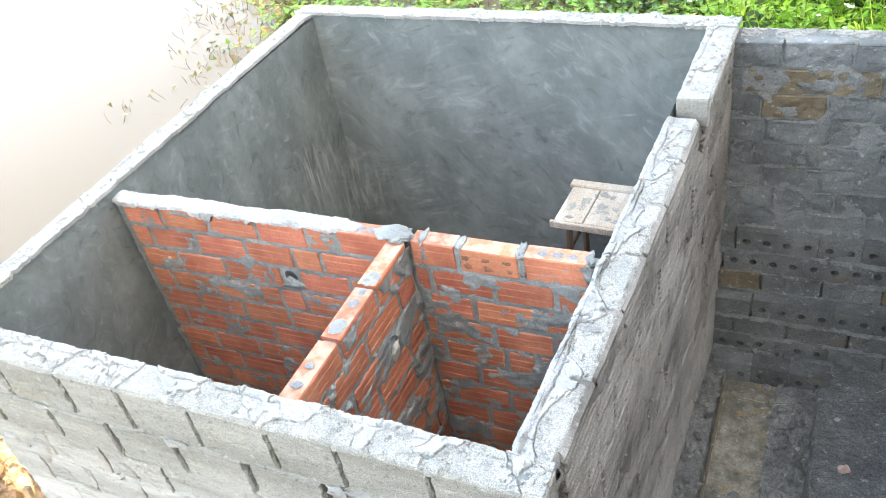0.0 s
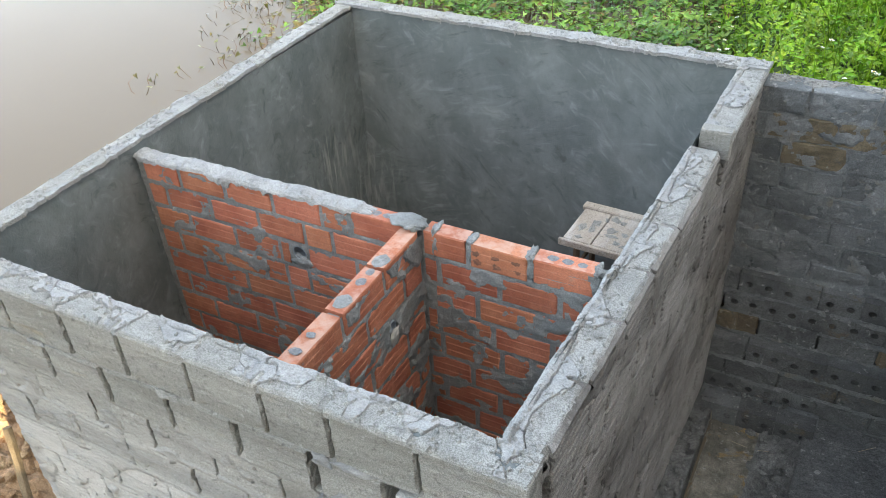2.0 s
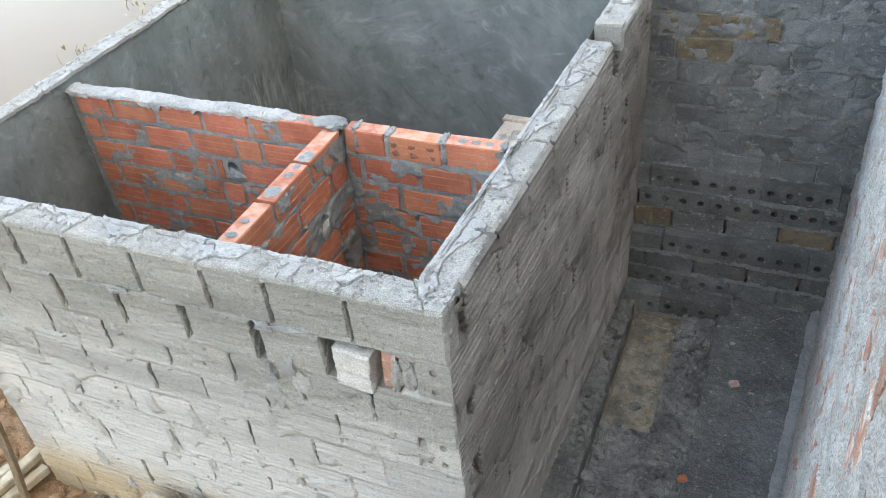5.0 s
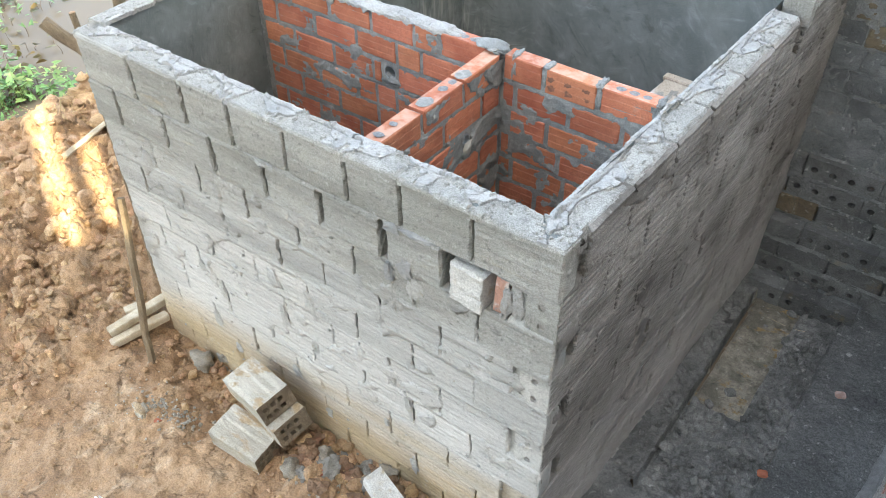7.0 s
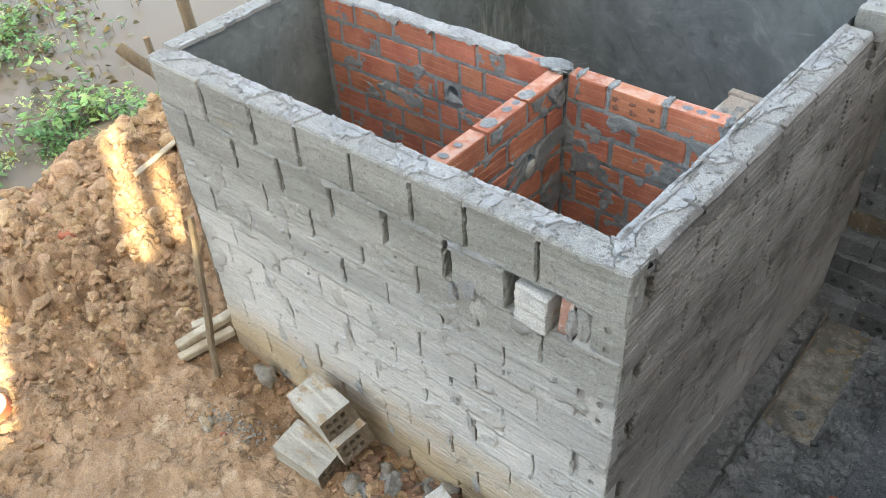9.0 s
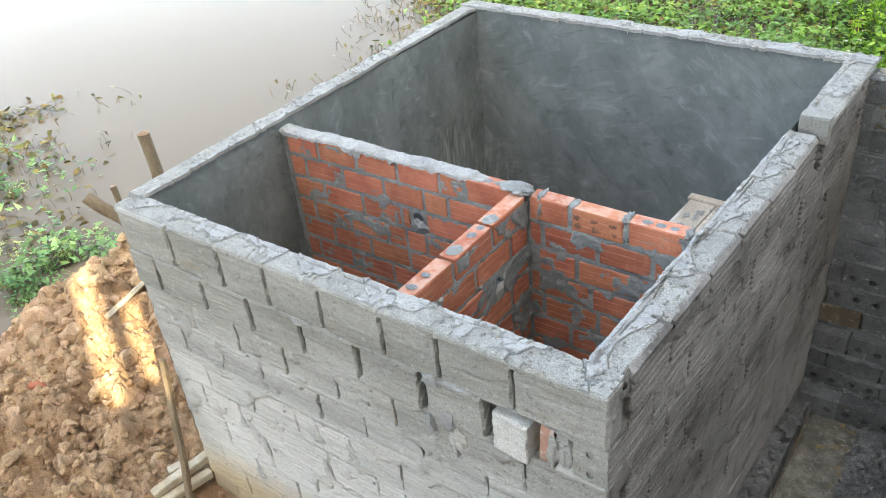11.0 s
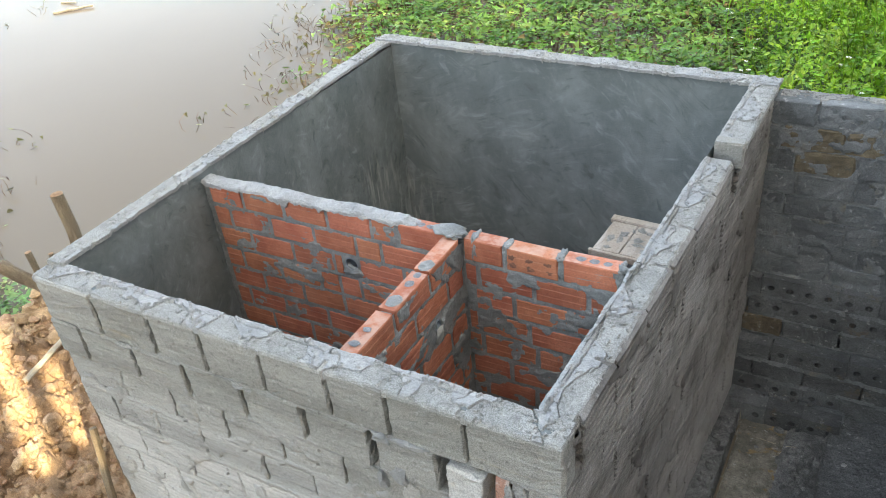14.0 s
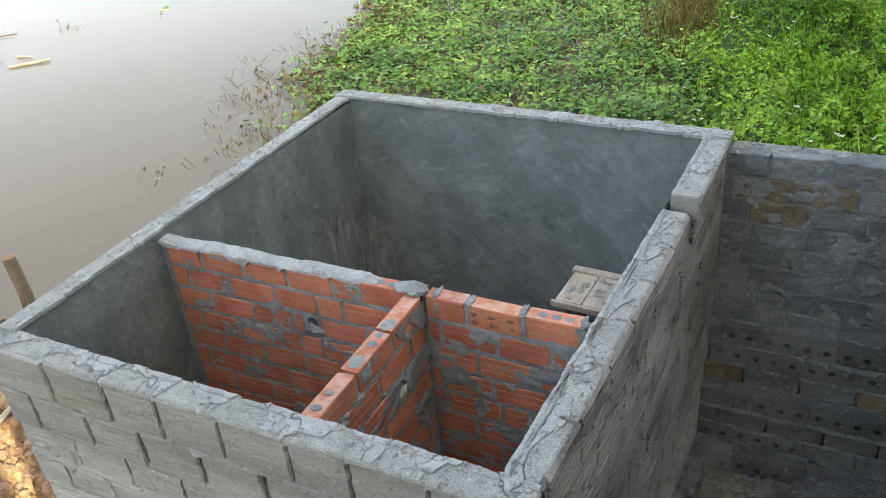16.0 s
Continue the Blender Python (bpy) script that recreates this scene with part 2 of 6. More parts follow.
FLOOR = mat("rough_floor_concrete", (0.155, 0.158, 0.156), (0.35, 0.352, 0.342), (0.095, 0.096, 0.095), s1=6, s2=26, bump=1.0, grain=180, lumps=1.0, speckle=0.45, pits=0.4)
SLAB_DARK = mat("dark_screed", (0.135, 0.14, 0.14), (0.255, 0.26, 0.256), (0.29, 0.287, 0.276), s1=3.5, s2=30, bump=1.0, grain=150, speckle=0.5, lumps=1.2, pits=0.5)
SLAB_TAN = mat("stained_slab", (0.17, 0.158, 0.13), (0.45, 0.415, 0.345), (0.36, 0.255, 0.13), s1=7.5, s2=30, bump=0.8, grain=200, speckle=0.4, pits=0.5, stain_lo=0.56, stain_hi=0.66, lumps=0.8)
WOOD = mat("splashed_wood", (0.44, 0.375, 0.31), (0.66, 0.605, 0.54), (0.68, 0.66, 0.64), s1=6, s2=40, bump=0.5, grain=180, stretch=(1, 0.25, 1), speckle=0.25, pits=0.45)
WOOD_DARK = mat("dark_wood", (0.11, 0.075, 0.05), (0.22, 0.15, 0.10), s1=8, s2=50, bump=0.4, grain=180, stretch=(1, 1, 0.25))
TIMBER = mat("raw_timber", (0.40, 0.325, 0.23), (0.60, 0.53, 0.42), s1=9, s2=60, bump=0.5, grain=200, stretch=(1, 1, 0.3), speckle=0.15)
BARK = mat("stake_bark", (0.17, 0.122, 0.08), (0.335, 0.262, 0.178), (0.37, 0.31, 0.235), s1=12, s2=50, bump=0.9, grain=200, stretch=(1, 1, 0.25), speckle=0.25)
CUT = mat("cut_wood", (0.24, 0.14, 0.08), (0.42, 0.27, 0.16), s1=40, s2=120, bump=0.6)
PIPE = mat("grey_pipe", (0.22, 0.25, 0.28), (0.32, 0.35, 0.38), rough=0.45, bump=0.1)
PIPE_PALE = mat("mortared_pipe", (0.38, 0.37, 0.34), (0.52, 0.50, 0.46), s1=20, bump=0.5)
BAG = mat("white_plastic", (0.72, 0.73, 0.74), (0.85, 0.85, 0.85), s1=9, rough=0.4, bump=0.3)
LEAF = mat("water_leaf", (0.085, 0.19, 0.028), (0.26, 0.43, 0.075), (0.44, 0.53, 0.12), s1=1.1, s2=6, rough=0.42, spec=0.4, bump=0, rand=0.42, island=True, through_light=0.24)
WEED = mat("weed_leaf", (0.10, 0.225, 0.014), (0.30, 0.50, 0.042), (0.46, 0.56, 0.085), s1=0.9, s2=5, rough=0.42, spec=0.4, bump=0, rand=0.42, island=True, through_light=0.28)
DRY = mat("dry_leaf", (0.16, 0.115, 0.04), (0.31, 0.24, 0.095), s1=3, bump=0, rand=0.4, island=True, through_light=0.2)
STEM = mat("stem", (0.11, 0.065, 0.035), (0.22, 0.13, 0.075), s1=3, bump=0, rand=0.35, island=True)
PETAL = mat("white_petal", (0.75, 0.74, 0.68), (0.85, 0.84, 0.8), bump=0, rough=0.6)
YOLK = mat("yellow_floret", (0.7, 0.45, 0.05), (0.8, 0.55, 0.08), bump=0)
SOIL = mat("damp_soil", (0.035, 0.06, 0.015), (0.085, 0.115, 0.035), (0.12, 0.10, 0.05), s1=1.5, s2=10, bump=0.6)
BLOCKER = mat("blocker_render", (0.42, 0.40, 0.37), (0.52, 0.50, 0.47), s1=0.8, s2=6, bump=0.2)

WATER = bpy.data.materials.new("muddy_water")
WATER.use_nodes = True
n_, l_ = WATER.node_tree.nodes, WATER.node_tree.links
p_ = n_["Principled BSDF"]
g_ = n_.new("ShaderNodeNewGeometry")
a_ = n_.new("ShaderNodeTexNoise")
a_.inputs["Scale"].default_value, a_.inputs["Detail"].default_value = 0.22, 4.0
c_ = n_.new("ShaderNodeMix")
c_.data_type = "RGBA"
c_.inputs[6].default_value, c_.inputs[7].default_value = (0.148, 0.119, 0.088, 1), (0.186, 0.156, 0.121, 1)
w_ = n_.new("ShaderNodeTexNoise")
w_.inputs["Scale"].default_value, w_.inputs["Detail"].default_value = 5.0, 3.0
b_ = n_.new("ShaderNodeBump")
b_.inputs["Strength"].default_value, b_.inputs["Distance"].default_value = 0.05, 0.02
l_.new(g_.outputs["Position"], a_.inputs["Vector"])
l_.new(g_.outputs["Position"], w_.inputs["Vector"])
l_.new(a_.outputs["Fac"], c_.inputs[0])
l_.new(c_.outputs[2], p_.inputs["Base Color"])
l_.new(w_.outputs["Fac"], b_.inputs["Height"])
l_.new(b_.outputs["Normal"], p_.inputs["Normal"])
p_.inputs["Specular IOR Level"].default_value = 0.12
p_.inputs["Roughness"].default_value, p_.inputs["IOR"].default_value = 0.06, 1.33


# ---- mesh helpers ----
def mesh_of(name, verts, faces, m, smooth=False):
    me = bpy.data.meshes.new(name)
    me.from_pydata(verts, [], faces)
    me.materials.append(m)
    if smooth:
        me.polygons.foreach_set("use_smooth", [True] * len(me.polygons))
    me.update()
    return me


def part(name, me, parent, label="", kind="", at=None):
    ob = new(name, me)
    ob.parent = parent
    if at is not None:
        ob.matrix_basis = at
    return tagged(ob, label=label, kind=kind)


def thing(name, me, label, category, group="", kind="", at=None):
    ob = new(name, me)
    if at is not None:
        ob.matrix_basis = at
    return tagged(ob, label=label, category=category, group=group, kind=kind)


def fbm(x, y, z=0.0, octaves=4):
    return noise.fractal(Vector((x, y, z)), 1.0, 2.0, octaves)


def smooth01(t):
    t = min(1.0, max(0.0, t))
    return t * t * (3 - 2 * t)


def boxes_mesh(name, boxes, m, bevel=0.0):
    bm = bmesh.new()
    for x0, y0, z0, x1, y1, z1 in boxes:
        r = bmesh.ops.create_cube(bm, size=1)
        for v in r["verts"]:
            v.co = Vector(((x0 + x1) / 2 + v.co.x * (x1 - x0), (y0 + y1) / 2 + v.co.y * (y1 - y0), (z0 + z1) / 2 + v.co.z * (z1 - z0)))
    if bevel:
        bmesh.ops.bevel(bm, geom=bm.edges[:], offset=bevel, segments=2, affect="EDGES")
    me = bpy.data.meshes.new(name)
    bm.to_mesh(me)
    bm.free()
    me.materials.append(m)
    return me


def rough_block(length, height, depth, m, seed, ribs=4, nx=5, amp=0.003, rib=0.003, soft=0.006, soft_bed=None, chip=0.003, fz=30):
    """A masonry unit: its face in the plane y = 0, ribbed along its length and uneven, its body behind."""
    rows = [0.0, 0.04]
    for k in range(ribs):
        a, b = 0.04 + 0.92 * k / ribs, 0.04 + 0.92 * (k + 1) / ribs
        rows += [a + (b - a) * 0.42, a + (b - a) * 0.55, b] if ribs else []
    if not ribs:
        rows = [0.0, 0.07, 0.35, 0.65, 0.93]
    rows = sorted(set(rows)) + [1.0]
    cols = [0.0, 0.02] + [k / nx for k in range(1, nx)] + [0.98, 1.0]
    verts, faces = [], []
    for j, w in enumerate(rows):
        for i, u in enumerate(cols):
            edge = i in (0, len(cols) - 1) or j in (0, len(rows) - 1)
            x, z = u * length, w * height
            d = amp * fbm(x * 14 + seed * 7.3, z * fz, seed) + (rib if ribs and (j % 3 == 2) else 0.0)
            if edge:
                ends = i in (0, len(cols) - 1)
                d += (soft if ends or soft_bed is None else soft_bed) * (0.7 + 0.9 * noise.noise(Vector((x * 20, z * 20, seed))))
                if ends:
                    x += 1.3 * chip * noise.noise(Vector((z * 32, seed, 3.0 + i))) + 1.1 * chip * noise.noise(Vector((z * 95, seed, 5.0 + i)))
                else:
                    z += 0.002 * noise.noise(Vector((x * 30, seed, 9.0)))
            verts.append((x, d, z))
    nc, nr = len(cols), len(rows)
    for j in range(nr - 1):
        for i in range(nc - 1):
            k = j * nc + i
            faces.append((k, k + 1, k + nc + 1, k + nc))
    b = len(verts)
    verts += [(0, depth, 0), (length, depth, 0), (length, depth, height), (0, depth, height)]
    faces.append((b, b + 1, *reversed(range(nc))))
    faces.append((b + 2, b + 3, *[(nr - 1) * nc + i for i in range(nc)]))
    faces.append((b + 1, b + 2, *reversed([j * nc + nc - 1 for j in range(nr)])))
    faces.append((b + 3, b, *[j * nc for j in range(nr)]))
    faces.append((b + 1, b, b + 3, b + 2))
    return mesh_of("block", verts, faces, m)


def holed_end(width, height, depth, m, seed, holes=2, r=0.0165, deep=0.06):
    """A block laid end on: its small face in the plane y = 0 with round cores that go in."""
    verts, faces = [], []

    def add(*ps):
        verts.extend(ps)
        return list(range(len(verts) - len(ps), len(verts)))

    cell = width / holes
    for h in range(holes):
        x0, x1 = h * cell, (h + 1) * cell
        cx, cz = (x0 + x1) / 2 + 0.004 * noise.noise(Vector((seed, h, 1.0))), height * 0.5
        j = lambda k: 0.003 * noise.noise(Vector((seed * 3.1, h, k)))
        outer = [(x1, j(0), height / 2), (x1, 0.003, height), (cx, j(1), height), (x0, 0.003, height), (x0, j(2), height / 2), (x0, 0.003, 0), (cx, j(3), 0), (x1, 0.003, 0)]
        ring = [(cx + r * (1.15 + j(k) * 60) * math.cos(k * math.pi / 4), 0.0, cz + r * (1 + j(k + 8) * 60) * math.sin(k * math.pi / 4)) for k in range(8)]
        inner = [(x, deep, z) for x, _, z in ring]
        a, b, c = add(*outer), add(*ring), add(*inner)
        for k in range(8):
            q = (k + 1) % 8
            faces.append((a[q], b[q], b[k], a[k]))
            faces.append((b[q], c[q], c[k], b[k]))
        faces.append(tuple(c))
    k = add((0, 0.003, 0), (width, 0.003, 0), (width, 0.003, height), (0, 0.003, height), (0, depth, 0), (width, depth, 0), (width, depth, height), (0, depth, height))
    faces += [(k[0], k[4], k[5], k[1]), (k[1], k[5], k[6], k[2]), (k[2], k[6], k[7], k[3]), (k[3], k[7], k[4], k[0]), (k[5], k[4], k[7], k[6])]
    return mesh_of("block", verts, faces, m)


def clay_brick(length, height, depth, m, seed):
    """A scored clay brick: two fine grooves along its face, chipped edges."""
    rows = [0.0, 0.05, 0.30, 0.325, 0.35, 0.65, 0.675, 0.70, 0.95, 1.0]
    cols = [0.0, 0.025, 0.5, 0.975, 1.0]
    verts, faces = [], []
    for j, w in enumerate(rows):
        for i, u in enumerate(cols):
            x, z = u * length, w * height
            d = 0.0012 * noise.noise(Vector((x * 30, z * 30, seed)))
            if j in (3, 6):
                d += 0.0022
            if i in (0, 4) or j in (0, 9):
                d += 0.003 + 0.003 * noise.noise(Vector((x * 25, z * 25, seed + 4)))
            verts.append((x, d, z))
    for j in range(9):
        for i in range(4):
            k = j * 5 + i
            faces.append((k, k + 1, k + 6, k + 5))
    b = len(verts)
    verts += [(0, depth, 0), (length, depth, 0), (length, depth, height), (0, depth, height)]
    faces += [(b, b + 1, 4, 3, 2, 1, 0), (b + 2, b + 3, 45, 46, 47, 48, 49), (b + 1, b + 2, *[j * 5 + 4 for j in reversed(range(10))]),
              (b + 3, b, *[j * 5 for j in range(10)]), (b + 1, b, b + 3, b + 2)]
    return mesh_of("brick", verts, faces, m)


def mortar_sheet(name, u0, u1, w0, w1, recess, m, seed, smear=0.0, proud=0.004, step=0.012, bed=None, mask=None, hole=None, ooze=0.0):
    """The mortar behind and between the units of a face: lumpy, here and there smeared out over them. bed: the heights of the bed joints."""
    nu, nw = max(2, int((u1 - u0) / step)), max(2, int((w1 - w0) / step))
    verts, faces = [], []
    for j in range(nw + 1):
        w = w0 + (w1 - w0) * j / nw
        for i in range(nu + 1):
            u = u0 + (u1 - u0) * i / nu
            d = recess + 0.004 * fbm(u * 18, w * 18, seed)
            if bed:
                near = min(abs(w - b) for b in bed)
                if near < (0.009 if ooze else 0.014) + (ooze * (fbm(u * 11, w * 14, seed + 3) + 0.5 * fbm(u * 45, w * 45, seed + 4, 2)) if ooze else 0.0):
                    d = min(d, (0.003 if not ooze else 0.001) + 0.004 * fbm(u * 30, w * 30, seed + 2))
            if smear:
                s = fbm(u * 7, w * 9, seed + 5) + smear + (mask(u, w) if mask else 0.0)
                if s > 0:
                    t = min(1.0, s * 9)
                    d = d * (1 - t) + t * (-proud * (0.5 + fbm(u * 26, w * 26, seed + 8)))
            verts.append((u, d, w))
    for j in range(nw):
        for i in range(nu):
            k = j * (nu + 1) + i
            if hole and hole(verts[k][0], verts[k][2]):
                continue
            faces.append((k, k + 1, k + nu + 2, k + nu + 1))
    return mesh_of(name, verts, faces, m, True)


def rim_cap(name, a, b, width, z0, z1, m, seed, lift=0.005, skirt=0.02, step=0.005, ragged=0.006, inner=0, bias=0.0, lip=0.005, groove=0.004, notches=(), smooth_m=None):
    """The top of a wall from a to b (plan points of its middle line): sandy block tops, part-covered by thin trowelled
    tongues of mortar with torn, lifted edges, a squeezed-out lip and a split along the inner side (0: left of the way, 1: right), open notches at joints."""
    a, b = Vector(a), Vector(b)
    along = (b - a).normalized()
    side = Vector((along.y, -along.x))
    length = (b - a).length
    n, k = max(2, int(length / step)), max(6, int(width / step))
    verts, faces, kinds, cover = [], [], [], []
    for i in range(n + 1):
        s = length * i / n
        z = z0 + (z1 - z0) * i / n
        e0 = ragged * (0.8 * fbm(s * 9, seed, 1.0, 2) + 0.4 * fbm(s * 40, seed, 2.0, 2))
        e1 = ragged * (0.8 * fbm(s * 9, seed, 7.0, 2) + 0.4 * fbm(s * 40, seed, 8.0, 2))
        e0, e1 = (e0, e1 * 0.45) if inner == 0 else (e0 * 0.45, e1)
        gap = min([abs(s - q) for q in notches] or [9.0])
        lip_here = lip * max(0.0, 0.75 + 0.9 * fbm(s * 7, seed, 15.0, 3))
        split_here = groove * smooth01(0.65 + 2.2 * fbm(s * 6, seed, 16.0, 2))
        split_at = 0.024 + 0.010 * fbm(s * 8, seed, 18.0, 3)
        chip = max(0.0, fbm(s * 14, seed, 19.0, 3) - 0.12)
        for j in range(k + 5):
            c = (j - 2) / k
            t = min(1.0, max(0.0, c))
            p = a + along * s + side * ((t - 0.5) * width + (e1 * t - e0 * (1 - t)))
            q = t if inner == 0 else 1 - t                     # 0 at the inner edge, 1 at the outer
            wx, wy = p.x + 0.03 * fbm(p.x * 11, p.y * 11, seed + 20, 2), p.y + 0.03 * fbm(p.x * 11, p.y * 11, seed + 30, 2)
            f = fbm(wx * 5.5, wy * 5.5, seed, 2) + 0.07 * fbm(wx * 26, wy * 26, seed + 1, 2)
            f += bias + 0.75 * (0.40 - q) + 0.18 * math.exp(-(gap / 0.03) ** 2)
            thick = smooth01(f / 0.012)
            h = lift * thick * (1 + 0.5 * fbm(wx * 14, wy * 14, seed + 3, 2)) + 0.0016 * fbm(p.x * 12, p.y * 12, seed + 5, 3) + 0.0009 * fbm(p.x * 130, p.y * 130, seed, 2)
            h += 0.0008 * math.exp(-((f - 0.045) / 0.03) ** 2) - 0.015 * max(0.0, 1 - abs(f + 0.010) / 0.012) * smooth01(0.8 + 2.5 * fbm(wx * 9, wy * 9, seed + 12, 2))       # curled brim, torn foot
            h -= 0.015 * thick * max(0.0, 1 - abs(fbm(wx * 8, wy * 8, seed + 2, 2)) / 0.018) * smooth01(0.4 + 3 * fbm(wx * 4, wy * 4, seed + 9, 2))
            crumb = fbm(p.x * 46, p.y * 46, seed + 7, 2) - 0.30
            if crumb > 0:
                h += min(0.007, 0.05 * crumb) * (1.0 if abs(f - 0.03) < 0.3 else 0.4)
            h += lip_here * math.exp(-((q * width - 0.009) / 0.009) ** 2)
            h -= split_here * 2.2 * max(0.0, 1 - abs(q * width - split_at) / 0.004)
            out = smooth01((q - 0.86) / 0.14)
            h -= (0.007 + 0.05 * chip) * out * out * (1 - 0.6 * thick)
            h -= 0.03 * math.exp(-(gap / 0.006) ** 2) * smooth01((q - 0.5) / 0.12)
            if c < 0 or c > 1:
                h -= skirt * 0.5 * (-c if c < 0 else c - 1) * k
            verts.append((p.x, p.y, z + h))
            cover.append(thick if c >= 0 and c <= 1 else cover[-1] if cover else 0)
    row = k + 5
    for i in range(n):
        for j in range(row - 1):
            q = i * row + j
            faces.append((q, q + row, q + row + 1, q + 1))
            kinds.append(1 if cover[q] > 0.5 else 0)
    for q in (0, n * row):
        faces.append(tuple(range(q, q + row)) if q == 0 else tuple(reversed(range(q, q + row))))
        kinds.append(0)
    me = mesh_of(name, verts, faces, m)
    me.materials.append(smooth_m or RIM_SMEAR)
    me.polygons.foreach_set("material_index", kinds)
    return me


def mortar_ridge(name, a, b, width, z, m, seed, tall=0.013, drip=0.026, step=0.0045):
    """A trowelled ridge of mortar along a thin wall from a to b: domed, uneven, its near edge sagging over the face in tongues."""
    a, b = Vector(a), Vector(b)
    along, length = (b - a).normalized(), (b - a).length
    near = Vector((along.y, -along.x))
    n = int(length / step)
    verts, faces = [], []
    for i in range(n + 1):
        s = length * i / n
        end = smooth01((length - s + 0.02) / 0.12)
        w = width * (0.92 + 0.30 * fbm(s * 6, seed, 1.0, 3) + 0.08 * fbm(s * 50, seed, 2.0, 2)) * (0.55 + 0.45 * end)
        hh = tall * (0.95 + 0.6 * fbm(s * 5, seed, 3.0, 3) + 0.25 * fbm(s * 24, seed, 4.0, 2)) * end
        d = drip * max(0.10, 0.42 + 1.25 * fbm(s * 5, seed, 5.0, 3) + 0.75 * fbm(s * 38, seed, 6.0, 2)) * end
        lean = 0.012 * fbm(s * 4, seed, 7.0, 2)
        profile = [(-0.5, -0.014), (-0.52, 0.25), (-0.44, 0.75), (-0.25, 0.97), (0.0, 1.0), (0.22, 0.96), (0.40, 0.80), (0.50, 0.46), (0.54, 0.08)]
        for k, (v, t) in enumerate(profile):
            p = a + along * s + near * (v * w + lean)
            wob = 0.0045 * fbm(s * 34, k * 0.9, seed + 8, 3) - 0.006 * max(0.0, 1 - abs(fbm(s * 7, k * 0.35, seed + 13, 2)) / 0.05)
            verts.append((p.x, p.y, z + (t * hh if t > 0 else t) + wob))
        for v, t in ((0.55, 0.45), (0.56, 0.85), (0.50, 1.0), (0.40, 0.9)):
            p = a + along * s + near * (v * w + lean + 0.002 * fbm(s * 30, t * 5, seed + 9, 2))
            verts.append((p.x, p.y, z - d * t + 0.002 * fbm(s * 45, t * 3, seed + 11, 2)))
    row = 13
    for i in range(n):
        for j in range(row - 1):
            q = i * row + j
            faces.append((q, q + 1, q + row + 1, q + row))
    faces.append(tuple(reversed(range(row))))
    faces.append(tuple(range(n * row, n * row + row)))
    return mesh_of(name, verts, faces, m)


def lump_mesh(name, size, m, seed, sub=2, rough=0.35, smooth=False):
    bm = bmesh.new()
    bmesh.ops.create_icosphere(bm, subdivisions=sub, radius=1)
    for v in bm.verts:
        d = 1 + rough * noise.noise(v.co * 1.4 + Vector((seed, 0, 0))) + rough * 0.5 * noise.noise(v.co * 3.5 + Vector((0, seed, 0))) + (0.10 * noise.noise(v.co * 9 + Vector((0, 0, seed))) if sub > 2 else 0.0)
        v.co = Vector((v.co.x * size[0], v.co.y * size[1], v.co.z * size[2])) * d
    me = bpy.data.meshes.new(name)
    bm.to_mesh(me)
    bm.free()
    me.materials.append(m)
    if smooth:
        me.polygons.foreach_set("use_smooth", [True] * len(me.polygons))
    return me


def pole_mesh(name, points, r0, r1, m, sides=9, seed=0, cap=None):
    """A tapering round pole through points, a little knotty."""
    pts = [Vector(p) for p in points]
    verts, faces = [], []
    for i, p in enumerate(pts):
        d = (pts[min(i + 1, len(pts) - 1)] - pts[max(i - 1, 0)]).normalized()
        x = d.cross(Vector((0.3, 0.9, 0.2))).normalized()
        y = d.cross(x)
        r = r0 + (r1 - r0) * i / (len(pts) - 1)
        for k in range(sides):
            a = 2 * math.pi * k / sides
            rr = r * (1 + 0.14 * noise.noise(Vector((k * 0.9, i * 0.8, seed))))
            verts.append(tuple(p + x * rr * math.cos(a) + y * rr * math.sin(a)))
    for i in range(len(pts) - 1):
        for k in range(sides):
            q = (k + 1) % sides
            faces.append((i * sides + k, i * sides + q, (i + 1) * sides + q, (i + 1) * sides + k))
    faces.append(tuple(reversed(range(sides))))
    faces.append(tuple(range(len(verts) - sides, len(verts))))
    me = mesh_of(name, verts, faces, m)
    if cap:
        me.materials.append(cap)
        me.polygons[len(me.polygons) - 1].material_index = 1
    return me


def line_points(a, b, n, wob=0.0, seed=0):
    a, b = Vector(a), Vector(b)
    return [a + (b - a) * i / n + Vector((wob * noise.noise(Vector((i * 0.7, seed, 0))), wob * noise.noise(Vector((i * 0.7, seed, 5))), 0)) for i in range(n + 1)]


# ---- ground, water, bank ----
def sheet(name, x0, x1, y0, y1, step, height, m, smooth=True):
    nx, ny = int((x1 - x0) / step), int((y1 - y0) / step)
    verts = [(x0 + (x1 - x0) * i / nx, y0 + (y1 - y0) * j / ny, height(x0 + (x1 - x0) * i / nx, y0 + (y1 - y0) * j / ny)) for j in range(ny + 1) for i in range(nx + 1)]
    faces = [(j * (nx + 1) + i, j * (nx + 1) + i + 1, (j + 1) * (nx + 1) + i + 1, (j + 1) * (nx + 1) + i) for j in range(ny) for i in range(nx)]
    return mesh_of(name, verts, faces, m, smooth)


WATER_Z = -0.20
ground = thing("ground", mesh_of("ground", [(-900, -900, -0.8), (900, -900, -0.8), (900, 900, -0.8), (-900, 900, -0.8)], [(0, 1, 2, 3)], SOIL),
               "dark silty bed under the pond and fields", "ground", kind="structure")
water = thing("water", mesh_of("water", [(-900, -900, WATER_Z), (900, -900, WATER_Z), (900, 900, WATER_Z), (-900, 900, WATER_Z)], [(0, 1, 2, 3)], WATER),
              "still muddy pale brown pond water", "pond", kind="structure")


